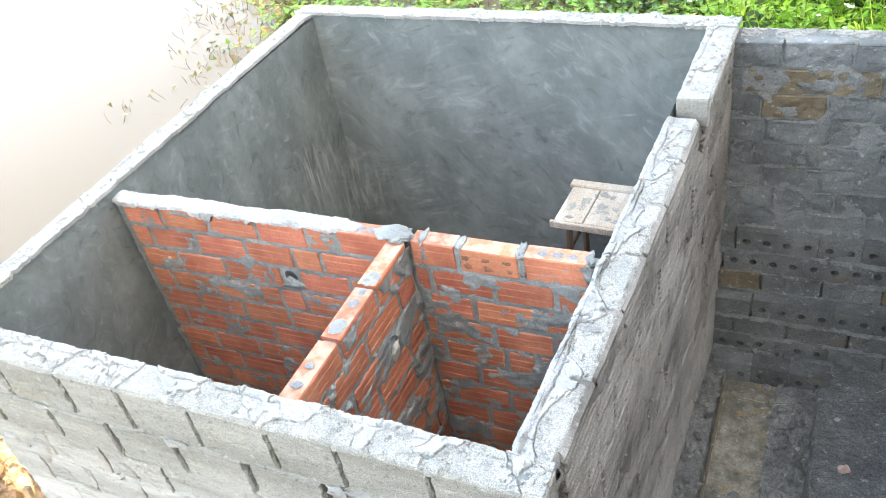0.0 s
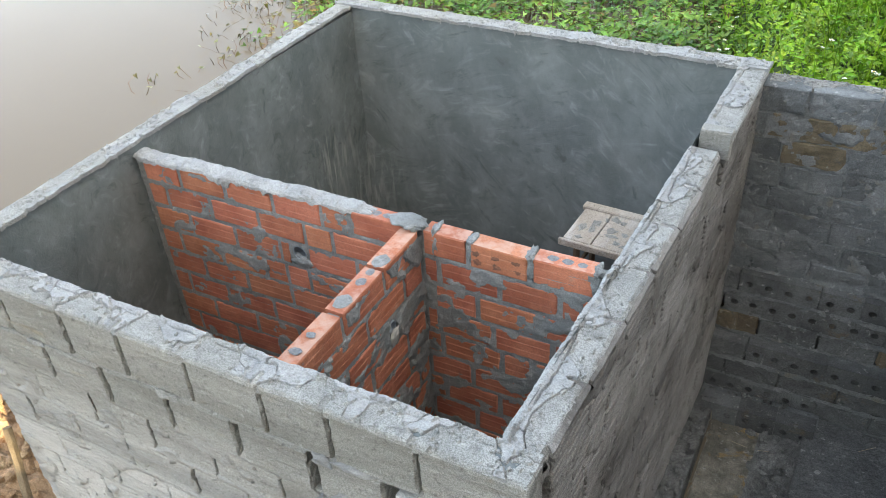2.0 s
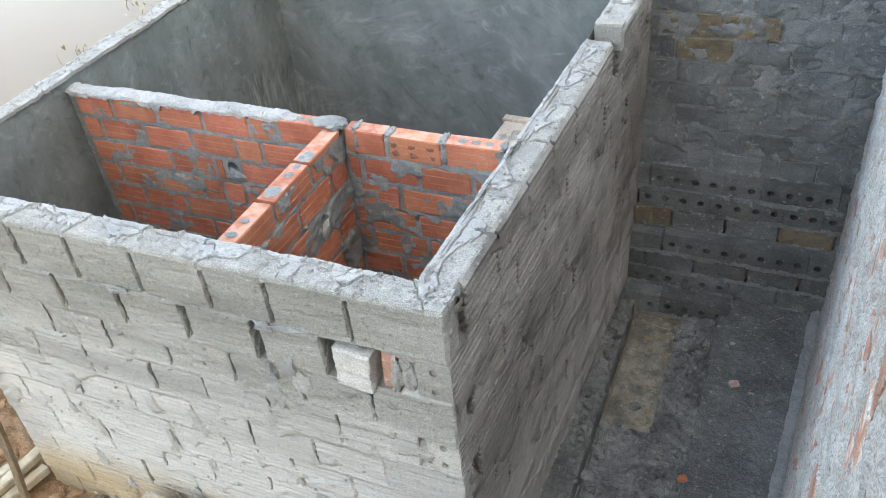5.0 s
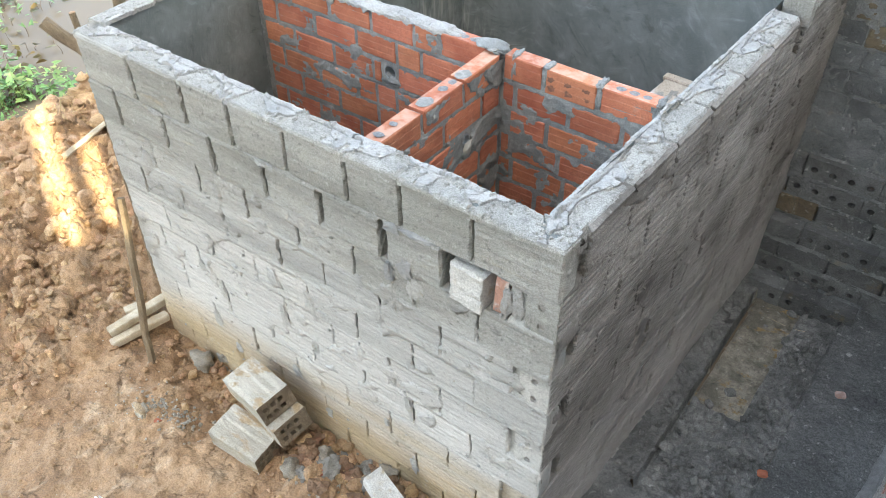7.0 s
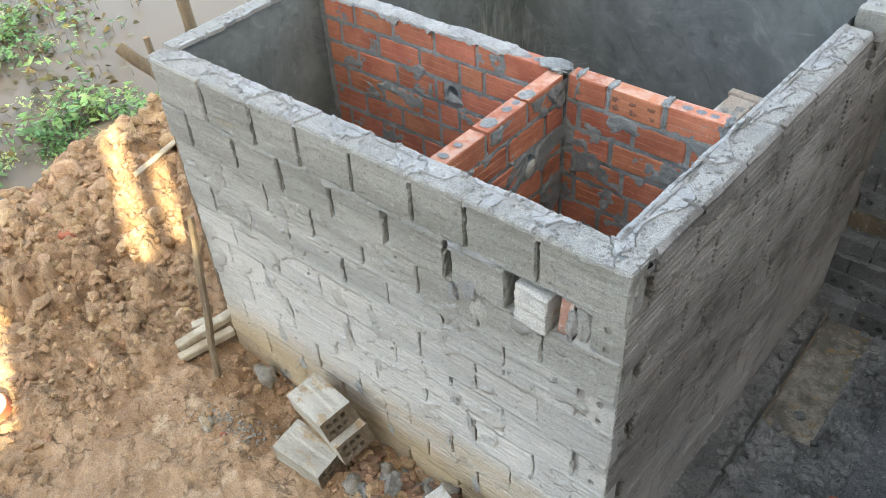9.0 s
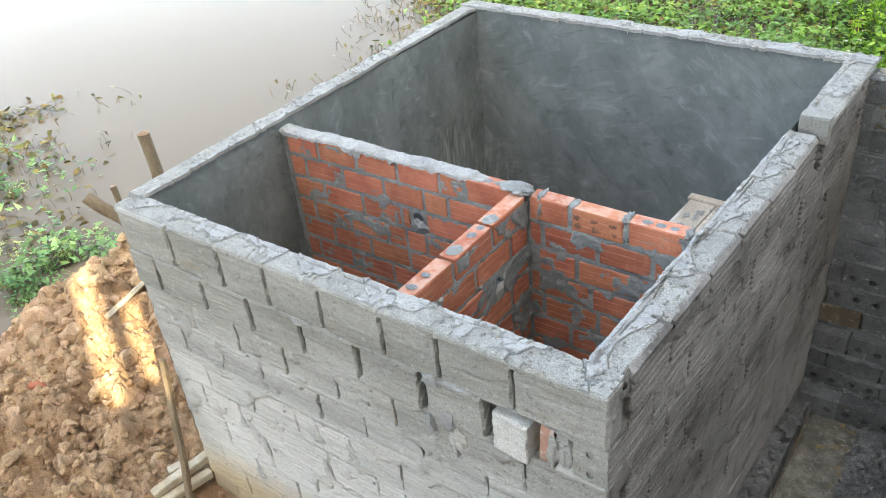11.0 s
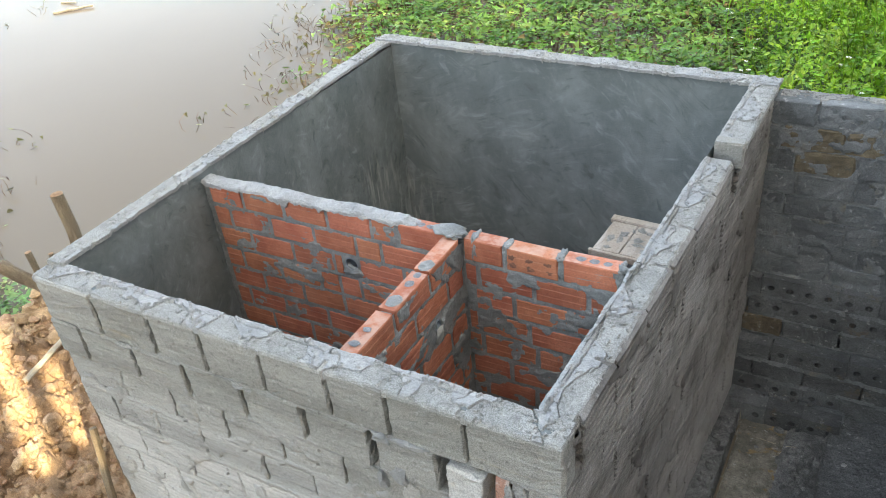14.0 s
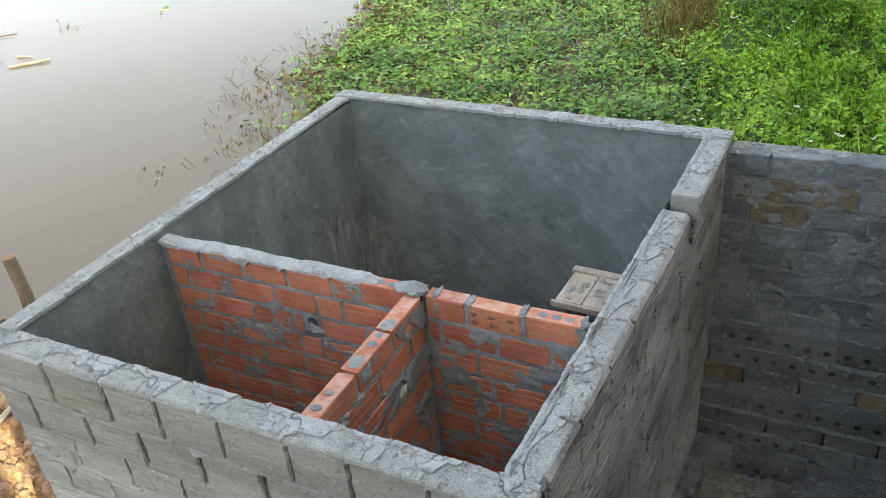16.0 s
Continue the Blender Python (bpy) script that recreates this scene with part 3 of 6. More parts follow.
def mud_height(x, y):
    shore = -4.90 - 0.22 * y - 0.20 * smooth01((y - 0.9) / 0.5) + 0.14 * noise.noise(Vector((y * 1.3, 2.0, 0)))
    inland = smooth01((x - shore) / 1.0) * smooth01((1.75 - y + 0.3 * noise.noise(Vector((x, 0, 4)))) / 0.7)
    heap = 0.16 * math.exp(-((x + 3.3) / 0.9) ** 2 - ((y - 0.35) / 0.9) ** 2) + 0.05 * fbm(x * 1.3, y * 1.3, 3.0) + 0.07 * math.exp(-((x + 4.1) / 0.5) ** 2 - ((y - 0.05) / 0.7) ** 2)
    broken = smooth01((-2.2 - x) / 0.9 + 0.25 + 0.5 * fbm(x * 1.1, y * 1.1, 6.0)) * (0.3 + 0.7 * smooth01((y + 1.2) / 0.8))
    crumbs = 0.0
    for k, (scale, tall) in enumerate(((4.2, 0.075), (8.5, 0.060), (17.0, 0.036), (33.0, 0.020))):
        wx, wy = x + 0.4 / scale * fbm(x * scale, y * scale, 3.0 + k), y + 0.4 / scale * fbm(x * scale, y * scale, 8.0 + k)
        d, pts = noise.voronoi(Vector((wx * scale, wy * scale, 0.3 + k)))
        crumbs += tall * smooth01((d[1] - d[0]) * 2.2) * (0.5 + 0.9 * noise.noise(pts[0] * 2.7))
    clods = 1.7 * crumbs * (0.22 + 0.78 * broken)
    fine = 0.022 * fbm(x * 7, y * 7, 1.0) + 0.013 * fbm(x * 24, y * 24, 5.0) + 0.006 * fbm(x * 60, y * 60, 7.0, 2)
    dip = -0.05 * math.exp(-((y + 0.05) / 0.12) ** 2) - 0.085 * math.exp(-((x + 1.66) / 0.21) ** 2 - ((y + 0.20) / 0.11) ** 2)
    return -0.42 + inland * (0.37 + heap + clods + dip) + fine


mud = thing("mud_ground", sheet("mud_ground", -6.2, -0.03, -2.4, 2.2, 0.0145, mud_height, MUD), "churned reddish-brown clay mud, cracked and cloddy, beside the wall", "mud", kind="structure")


def dry_height(x, y):
    return -0.17 + 0.03 * fbm(x * 0.9, y * 0.9, 21.0) + 0.012 * fbm(x * 5, y * 5, 22.0) - 0.6 * smooth01((-4.6 - x) / 1.4)


nx, ny, cell = 100, 86, 0.2              # trodden earth behind and beside the yard
verts = [(-6.2 + cell * i, -14.5 + cell * j, dry_height(-6.2 + cell * i, -14.5 + cell * j)) for j in range(ny + 1) for i in range(nx + 1)]
faces = [(j * (nx + 1) + i, j * (nx + 1) + i + 1, (j + 1) * (nx + 1) + i + 1, (j + 1) * (nx + 1) + i) for j in range(ny) for i in range(nx)
         if not (-6.2 + cell * i < 1.35 and -14.5 + cell * j > -2.55)]
thing("earth_ground", mesh_of("earth_ground", verts, faces, MUD, True), "trodden brown earth round the yard", "ground", kind="structure")


# ---- the tank: block walls, rims, plaster ----
TOP, ROW = 1.385, 0.167          # underside of the top course, height of a course
LEAN_R = 0.034                   # how far the side wall runs out of square


def at_front(u, w, v=0.0):
    return pose(u, -0.018 + v, w)


def at_side(u, w, v=0.0):
    """u along the outer face of the side wall from its front corner."""
    return pose(0.004 - v + LEAN_R * u, u, w, 0, 0, 90 - math.degrees(math.atan(LEAN_R)))


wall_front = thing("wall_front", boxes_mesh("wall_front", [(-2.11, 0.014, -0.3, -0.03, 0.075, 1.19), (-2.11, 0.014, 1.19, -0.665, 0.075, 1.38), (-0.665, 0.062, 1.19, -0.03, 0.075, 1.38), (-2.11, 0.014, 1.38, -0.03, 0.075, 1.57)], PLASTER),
                   "front tank wall of grey concrete blocks with open joints", "wall", kind="structure")
joints = {0: [-2.145, -1.831, -1.549, -1.305, -1.047, -0.779, -0.563, -0.296, 0.004],
          1: [-2.145, -1.982, -1.700, -1.439, -1.170, -0.912, -0.640, -0.405]}
count = 0
ends = []
for r in range(10):
    z0 = TOP - ROW * r if r else TOP
    hgt = 0.186 if r == 0 else ROW - (0.006 if r == 1 else 0.002)
    z = TOP if r == 0 else TOP - ROW * r - 0.002
    if r in joints:
        js = joints[r]
    elif r % 2 == 0:
        js = [-2.145] + [x for x in (-0.275 - 0.264 * k + random.uniform(-0.02, 0.02) for k in range(7, -1, -1)) if x > -2.06] + [0.004]
    else:
        js = [-2.145] + [x for x in (-0.145 - 0.262 * k + random.uniform(-0.02, 0.02) for k in range(7, -1, -1)) if x > -2.06]
    for a, b in zip(js, js[1:]):
        gap = random.uniform(0.004, 0.008) if r > 1 else random.uniform(0.007, 0.012)
        if r == 1 and abs(b + 0.640) < 0.001:
            gap = 0.018
        if r == 1 and abs(a + 0.640) < 0.001:
            a += 0.012
        if r > 1:
            ends.append((a, z + hgt / 2))
        count += 1
        me = rough_block(b - a - 2 * gap + 0.004, hgt, 0.085, BLOCK if r < 3 else BLOCK_WASHED, count, ribs=6, nx=6, amp=0.0035, rib=0.002 if r < 3 else 0.0032,
                         soft=0.009 if r < 2 else 0.005, soft_bed=0.005 if r < 2 else 0.002, chip=0.0065)
        tilt = random.uniform(-0.5, 0.5) if r < 2 else random.uniform(-0.2, 0.2)
        m4 = at_front(a + gap, z + random.uniform(-0.002, 0.002), random.uniform(-0.003, 0.003) - (0.008 if r == 1 else 0.005 if r == 0 else 0)) @ pose(0, 0, 0, 0, tilt, random.uniform(-0.6, 0.6))
        part("block", me, wall_front, at=m4)
    if r % 2 == 1:
        count += 1
        part("block", holed_end(hgt, 0.108, 0.2, BLOCK, count, holes=2, r=0.013), wall_front, "block laid end on with open cores", at=at_front(0.002, z, 0.002) @ pose(0, 0, 0, 0, -90, 0))
z = TOP - ROW - 0.002
part("block", rough_block(0.122, ROW - 0.012, 0.08, PALE_BLOCK, 90, ribs=4, nx=4, amp=0.006), wall_front, "pale cut half block set askew", at=at_front(-0.372, z - 0.014, -0.012) @ pose(0, 0, 0, 0, 2.0, -3))
part("brick", rough_block(0.044, ROW - 0.02, 0.06, OLD_BRICK, 91, ribs=0, nx=3, amp=0.010), wall_front, "upright chipped red brick piece", at=at_front(-0.222, z + 0.004, 0.008) @ pose(0, 0, 0, 0, 3, 4))
part("mortar_dab", lump_mesh("mortar_dab", (0.018, 0.010, 0.050), MORTAR_PALE, 8, sub=3, rough=0.9, smooth=True), wall_front, at=at_front(-0.176, z + 0.062, 0.010))
part("mortar_pad", lump_mesh("mortar_pad", (0.030, 0.014, 0.070), MORTAR_PALE, 4, sub=3, rough=0.5), wall_front, at=at_front(-0.142, z + 0.08, 0.018))
beds = [TOP - 0.008] + [TOP - ROW * r - 0.008 for r in range(1, 10)]
part("joint_mortar", mortar_sheet("joint_mortar", -2.13, -0.005, -0.28, 1.56, 0.026, BLOCK_WASHED, 3, smear=-0.30, proud=0.003, bed=beds,
     mask=lambda u, w: -0.5 if w > 1.22 else -0.25 if w < 0.35 else 0.06, hole=lambda u, w: -0.66 < u < -0.165 and 1.205 < w < 1.368), wall_front, at=at_front(0, 0, -0.003), kind="stuff")
for k, (u, w) in enumerate(ends):             # dabs of mortar pressed over the upright joints
    if -2.1 < u < -0.1 and w > 0.1 and k % 2 == 0:
        part("mortar_dab", lump_mesh("mortar_dab", (random.uniform(0.012, 0.026), 0.0045, random.uniform(0.025, 0.055)), DAB, k * 1.7, sub=3, rough=0.75), wall_front,
             at=at_front(u + random.uniform(-0.02, 0.02), w + random.uniform(-0.05, 0.05), -0.001) @ pose(0, 0, 0, 0, random.uniform(-12, 12), 0))
for u, w, sx, sz, sd in ((-1.165, 1.375, 0.045, 0.016, 1), (-1.735, 1.372, 0.04, 0.012, 2), (-0.60, 1.372, 0.035, 0.018, 3), (-0.50, 1.382, 0.06, 0.012, 4), (-0.545, 1.225, 0.03, 0.045, 5), (-0.62, 1.17, 0.02, 0.04, 6)):
    part("mortar_lump", lump_mesh("mortar_lump", (sx, 0.012, sz), RIM if sd < 3 else MORTAR, sd, rough=0.6), wall_front, at=at_front(u, w, -0.004))
part("rim_mortar", rim_cap("rim_mortar", (-2.155, 0.036), (-0.004, 0.034), 0.104, 1.573, 1.575, RIM, 2, step=0.0022, bias=-0.02, lip=0.004, groove=0.003, notches=tuple(x + 2.14 for x in joints[0][1:-1]), ragged=0.009), wall_front, "sandy block tops smeared with thin trowelled mortar")

wall_right = thing("wall_right", boxes_mesh("wall_right", [], MORTAR), "tank side wall of ribbed blocks, stained with brown mud", "wall", kind="structure")
core = []
for y0, y1, zt in ((0.06, 1.675, 1.565), (1.735, 2.40, 1.60)):
    v = []
    for y in (y0, y1):
        xo, xi = LEAN_R * y - 0.028, LEAN_R * y - 0.098
        v += [(xi, y, -0.35), (xo, y, -0.35), (xo, y, zt), (xi, y, zt)]
    core.append((v, [(0, 1, 2, 3), (7, 6, 5, 4), (1, 5, 6, 2), (4, 0, 3, 7), (3, 2, 6, 7)]))
for v, f in core:
    part("wall_core", mesh_of("wall_core", v, f, MORTAR), wall_right)
for r in range(-1, 11):
    z = TOP - ROW * r - 0.002
    hgt = ROW - 0.009
    y0, ends = (0.112, []) if r % 2 == 0 else (-0.014, [])
    if r == 0:
        hgt = 0.182
    if r == -1:
        continue
    y = y0
    while y < 2.40:
        ln = min(0.258 + random.uniform(-0.02, 0.02), 2.43 - y)
        if ln < 0.08:
            break
        if r == 0 and y < 1.675 < y + ln:
            ln = 1.675 - y
        if r == 0 and 1.665 < y < 1.735:
            y = 1.738
            continue
        count += 1
        up = 0.032 if r == 0 and y > 1.70 else 0.0
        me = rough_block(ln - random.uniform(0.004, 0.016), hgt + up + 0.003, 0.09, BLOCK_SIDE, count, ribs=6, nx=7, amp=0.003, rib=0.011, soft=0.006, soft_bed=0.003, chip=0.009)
        part("block", me, wall_right, at=at_side(y + 0.004, z + random.uniform(-0.003, 0.003), random.uniform(-0.004, 0.004)) @ pose(0, 0, 0, 0, random.uniform(-0.5, 0.5), random.uniform(-0.7, 0.7)))
        y += ln
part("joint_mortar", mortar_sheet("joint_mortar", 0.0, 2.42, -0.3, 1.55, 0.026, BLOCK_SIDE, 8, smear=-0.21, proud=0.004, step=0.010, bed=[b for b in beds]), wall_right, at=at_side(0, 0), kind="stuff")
part("rim_mortar", rim_cap("rim_mortar", (-0.060, 0.07), (-0.006, 1.680), 0.110, 1.575, 1.575, RIM, 5, step=0.0022, bias=-0.10, lip=0.005, groove=0.006, ragged=0.008, notches=(0.28, 0.55, 0.81, 1.07, 1.34)), wall_right, "sandy block tops smeared with thin trowelled mortar")
part("rim_mortar", rim_cap("rim_mortar", (0.016, 1.738), (0.032, 2.40), 0.120, 1.612, 1.622, RIM, 6, step=0.003, bias=0.05), wall_right, "higher end of the mortared rim")
part("end_block", rough_block(0.115, 0.115, 0.05, BLOCK, 77, ribs=0, nx=3), wall_right, "cut end of the higher course", at=pose(-0.042, 1.731, 1.512))


def plaster_face(name, a, b, z0, z1, seed, parent, bulge=0.006, step=0.03, m=None):
    """Trowelled plaster over an upright face from plan point a to b, seen from its right-hand side."""
    a, b = Vector(a), Vector(b)
    along, ln = (b - a).normalized(), (b - a).length
    out = Vector((along.y, -along.x))
    nu, nw = int(ln / step), int((z1 - z0) / step)
    verts, faces = [], []
    for j in range(nw + 1):
        w = z0 + (z1 - z0) * j / nw
        for i in range(nu + 1):
            u = ln * i / nu
            d = bulge * fbm(u * 1.6, w * 1.6, seed) + 0.0015 * fbm(u * 14, w * 14, seed)
            d += 0.03 * (0.3 * math.exp(-u / 0.02) + 0.3 * math.exp(-(ln - u) / 0.02))
            p = a + along * u + out * d
            verts.append((p.x, p.y, w + (0.004 * fbm(u * 12, seed, 2.0) if j == nw else 0)))
    for j in range(nw):
        for i in range(nu):
            k = j * (nu + 1) + i
            faces.append((k, k + 1, k + nu + 2, k + nu + 1))
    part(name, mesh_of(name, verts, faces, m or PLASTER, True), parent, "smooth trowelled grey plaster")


def slab_wall(name, quad, z0, z1, label):
    v = [(x, y, z) for z in (z0, z1) for x, y in quad]
    return thing(name, mesh_of(name, v, [(3, 2, 1, 0), (4, 5, 6, 7), (0, 1, 5, 4), (1, 2, 6, 5), (2, 3, 7, 6), (3, 0, 4, 7)], MORTAR), label, "wall", kind="structure")


wall_left = slab_wall("wall_left", [(-2.160, 0.075), (-2.084, 0.075), (-2.080, 2.50), (-2.165, 2.50)], -0.4, 1.585, "pond-side tank wall, plastered grey inside")
plaster_face("plaster_coat", (-2.074, 0.08), (-2.068, 2.45), -0.05, 1.592, 4, wall_left)
part("rim_mortar", rim_cap("rim_mortar", (-2.116, 0.07), (-2.112, 2.53), 0.104, 1.590, 1.624, RIM, 9, step=0.0042, inner=1, bias=0.0, skirt=0.016, lip=0.003, groove=0.002), wall_left, "sandy block tops smeared with thin trowelled mortar")
wall_back = slab_wall("wall_back", [(-2.080, 2.456), (0.045, 2.380), (0.045, 2.45), (-2.080, 2.545)], -0.4, 1.61, "far tank wall, plastered dark grey inside")
plaster_face("plaster_coat", (-2.066, 2.444), (-0.02, 2.366), -0.05, 1.622, 11, wall_back)
part("rim_mortar", rim_cap("rim_mortar", (-2.165, 2.492), (0.092, 2.410), 0.116, 1.626, 1.624, RIM, 12, step=0.0042, inner=1, bias=0.05, lip=0.003, groove=0.002, skirt=0.016), wall_back, "sandy block tops smeared with thin trowelled mortar")
plaster_face("plaster_coat", (-0.034, 2.375), (-0.100, 0.1), -0.05, 1.585, 15, wall_right)
part("plaster_lip", rim_cap("plaster_lip", (-0.110, 0.10), (-0.056, 1.672), 0.016, 1.574, 1.574, RIM_SMEAR, 19, lift=0.003, ragged=0.007, bias=0.6, lip=0.002, groove=0.0), wall_right, "ragged lip of squeezed-out plaster")
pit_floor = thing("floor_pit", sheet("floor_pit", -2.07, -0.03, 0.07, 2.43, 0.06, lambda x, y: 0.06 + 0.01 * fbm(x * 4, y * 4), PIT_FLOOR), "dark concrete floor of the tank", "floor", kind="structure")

# ---- brick partitions inside the tank ----
PZ, PROW, BL, BH, BT = 1.548, 0.1125, 0.212, 0.094, 0.066
partition = thing("wall_partition", boxes_mesh("wall_partition", [(-2.07, 0.846, 0.05, -0.095, 0.888, 1.25), (-2.07, 0.846, 1.316, -0.095, 0.888, 1.528), (-2.07, 0.846, 1.25, -1.338, 0.888, 1.316), (-1.272, 0.846, 1.25, -0.095, 0.888, 1.316)], WET_MORTAR), "thin red brick partition across the tank, mortar squeezed from its joints", "wall", kind="structure")
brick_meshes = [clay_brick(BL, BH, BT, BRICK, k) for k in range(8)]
short_meshes = {}


def lay_brick(u0, u1, z, to_world, parent):
    """One brick, whole or cut, with its face from u0 to u1."""
    ln = u1 - u0
    if ln > 0.2:
        me = random.choice(brick_meshes)
        sc = ln / BL
    else:
        key = round(ln, 2)
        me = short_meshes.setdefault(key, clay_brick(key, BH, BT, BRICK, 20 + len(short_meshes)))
        sc = ln / key
    m4 = to_world(u0, z) @ pose(0, random.uniform(-0.0015, 0.0015), random.uniform(-0.003, 0.003), 0, random.uniform(-0.7, 0.7), random.uniform(-0.5, 0.5)) @ Matrix.Diagonal((sc, 1, 1, 1))
    part("brick", me, parent, at=m4)


def on_part(u, w):
    return pose(u, 0.826, w)


left_rows = {0: [-2.045, -1.850, -1.620, -1.392, -1.168, -1.045, -0.80], 1: [-2.045, -1.949, -1.718, -1.481, -1.262, -1.135, -0.90, -0.80],
             2: [-2.045, -1.853, -1.621, -1.395, -1.345], 3: [-2.045, -1.941, -1.720, -1.494, -1.385, -1.275, -1.03, -0.83]}
right_rows = {0: [-0.752, -0.574, -0.352, -0.125], 1: [-0.752, -0.690, -0.460, -0.245, -0.10], 2: [-0.752, -0.715, -0.545, -0.315, -0.10], 3: [-0.752, -0.700, -0.485, -0.265, -0.10]}
for r in range(13):
    z = PZ - PROW * (r + 1) + 0.013
    js = left_rows.get(r) or ([-2.045] + [-1.85 + 0.229 * k + (0.115 if r % 2 else 0) - (0.229 if r % 2 else 0) + random.uniform(-0.012, 0.012) for k in range(6)] + [-0.83])
    js = sorted(js)
    for a, b in zip(js, js[1:]):
        if b - a > 0.04:
            lay_brick(a + 0.009, b - 0.008, z, on_part, partition)
    if r == 2:
        for a, b in ((-1.268, -1.04), (-1.04, -0.83)):
            lay_brick(a + 0.009, b - 0.008, z, on_part, partition)
    js = right_rows.get(r) or ([-0.752] + [-0.69 + 0.229 * k - (0.11 if r % 2 else 0) + random.uniform(-0.012, 0.012) for k in range(3)] + [-0.095])
    js = sorted(js)
    for a, b in zip(js, js[1:]):
        if b - a > 0.04:
            lay_brick(a + 0.010, b - 0.010, z, on_part, partition)
pbeds = [PZ - PROW * (r + 1) + 0.004 for r in range(13)]
part("joint_mortar", mortar_sheet("joint_mortar", -2.07, -0.095, 0.06, 1.535, 0.004, WET_MORTAR, 21, smear=-0.34, proud=0.005, step=0.0062, bed=pbeds, ooze=0.024, hole=lambda u, w: (u + 1.305) ** 2 + (w - 1.283) ** 2 < 0.00095,
     mask=lambda u, w: 0.25 if u > -0.75 and w < 1.44 else 0.0), partition, "grey mortar smeared over the brick faces", at=on_part(0, 0), kind="stuff")
part("mortar_cap", mortar_ridge("mortar_cap", (-2.085, 0.857), (-0.955, 0.860), 0.078, 1.546, RIM_SMEAR, 23), partition, "thick rounded ridge of trowelled mortar")
part("mortar_cap", lump_mesh("mortar_cap", (0.062, 0.04, 0.013), WET_MORTAR, 31, sub=4, rough=0.6, smooth=True), partition, "mortar blob where the walls meet", at=pose(-0.80, 0.845, 1.556))
for u in (-0.70, -0.35, -0.565, -0.13):
    part("mortar_lump", lump_mesh("mortar_lump", (0.015, 0.036, 0.006), WET_MORTAR, u * 40, sub=3, rough=0.8, smooth=True), partition, at=pose(u - 0.004, 0.857, 1.5425, 0, 0, 8))
    part("mortar_dab", lump_mesh("mortar_dab", (0.013, 0.004, 0.042), WET_MORTAR, u * 17, sub=3, rough=0.9, smooth=True), partition, at=pose(u - 0.002, 0.829, 1.500))
PLUG = mat("plug_mortar", (0.19, 0.20, 0.215), (0.31, 0.32, 0.335), (0.34, 0.25, 0.21), s1=30, s2=90, bump=0.6, grain=220, speckle=0.3)
MARK = mat("dark_brick_mark", (0.15, 0.088, 0.065), (0.30, 0.13, 0.085), (0.42, 0.18, 0.115), s1=45, s2=110, bump=0.3, grain=220)
plug = lump_mesh("mortar_plug", (0.019, 0.016, 0.0009), PLUG, 5, rough=0.15)
for u in (-0.945, -0.90, -0.64, -0.285, -0.235, -0.185):
    part("mortar_plug", plug, partition, "mortar-filled brick core", at=pose(u, 0.86, 1.5437))
for u in (-0.543, -0.472, -0.399):           # dark marks in two rows on one brick
    for w in (1.509, 1.474):
        part("damp_mark", lump_mesh("damp_mark", (0.015, 0.0024, 0.011), MARK, u * 9 + w * 50, sub=3, rough=0.6), partition, at=pose(u + 0.1 * (1.509 - w), 0.8250, w))

cross = thing("wall_cross", boxes_mesh("wall_cross", [(-0.808, 0.085, 0.05, -0.768, 0.83, 1.265), (-0.808, 0.085, 1.32, -0.768, 0.83, 1.528), (-0.808, 0.085, 1.265, -0.768, 0.574, 1.32), (-0.808, 0.626, 1.265, -0.768, 0.83, 1.32)], WET_MORTAR), "short red brick cross wall with mortar-filled cores on top", "wall", kind="structure")


def on_cross(u, w):
    return pose(-0.752, u, w, 0, 0, 90)


cross_rows = {0: [0.085, 0.345, 0.585, 0.822], 1: [0.085, 0.235, 0.465, 0.70, 0.822], 2: [0.085, 0.33, 0.545, 0.66, 0.822], 3: [0.085, 0.24, 0.46, 0.69, 0.822]}
for r in range(13):
    z = PZ - PROW * (r + 1) + 0.013
    js = cross_rows.get(r) or [0.085, 0.23 + 0.11 * (r % 2), 0.46 + 0.11 * (r % 2), 0.69 + 0.06 * (r % 2), 0.822]
    for a, b in zip(js, js[1:]):
        if r == 2 and abs(a - 0.545) < 0.01:
            continue
        lay_brick(a + 0.009, b - 0.008, z, on_cross, cross)
part("joint_mortar", mortar_sheet("joint_mortar", 0.085, 0.824, 0.06, 1.53, 0.005, WET_MORTAR, 41, smear=-0.22, proud=0.008, step=0.0062, bed=pbeds, ooze=0.028, hole=lambda u, w: (u - 0.600) ** 2 + (w - 1.292) ** 2 < 0.0005,
     mask=lambda u, w: 0.25 if u > 0.6 else 0.0), cross, "grey mortar smeared over the brick faces", at=on_cross(0, 0), kind="stuff")
for y, sx, sy in ((0.16, 0.02, 0.016), (0.235, 0.016, 0.014), (0.40, 0.028, 0.036), (0.505, 0.017, 0.02), (0.56, 0.015, 0.018), (0.625, 0.030, 0.036)):
    part("mortar_plug", lump_mesh("mortar_plug", (sx, sy, 0.0009 if sx < 0.025 else 0.004), PLUG if sx < 0.025 else WET_MORTAR, y * 30, rough=0.25), cross, "mortar-filled brick core", at=pose(-0.786, y, 1.5437))


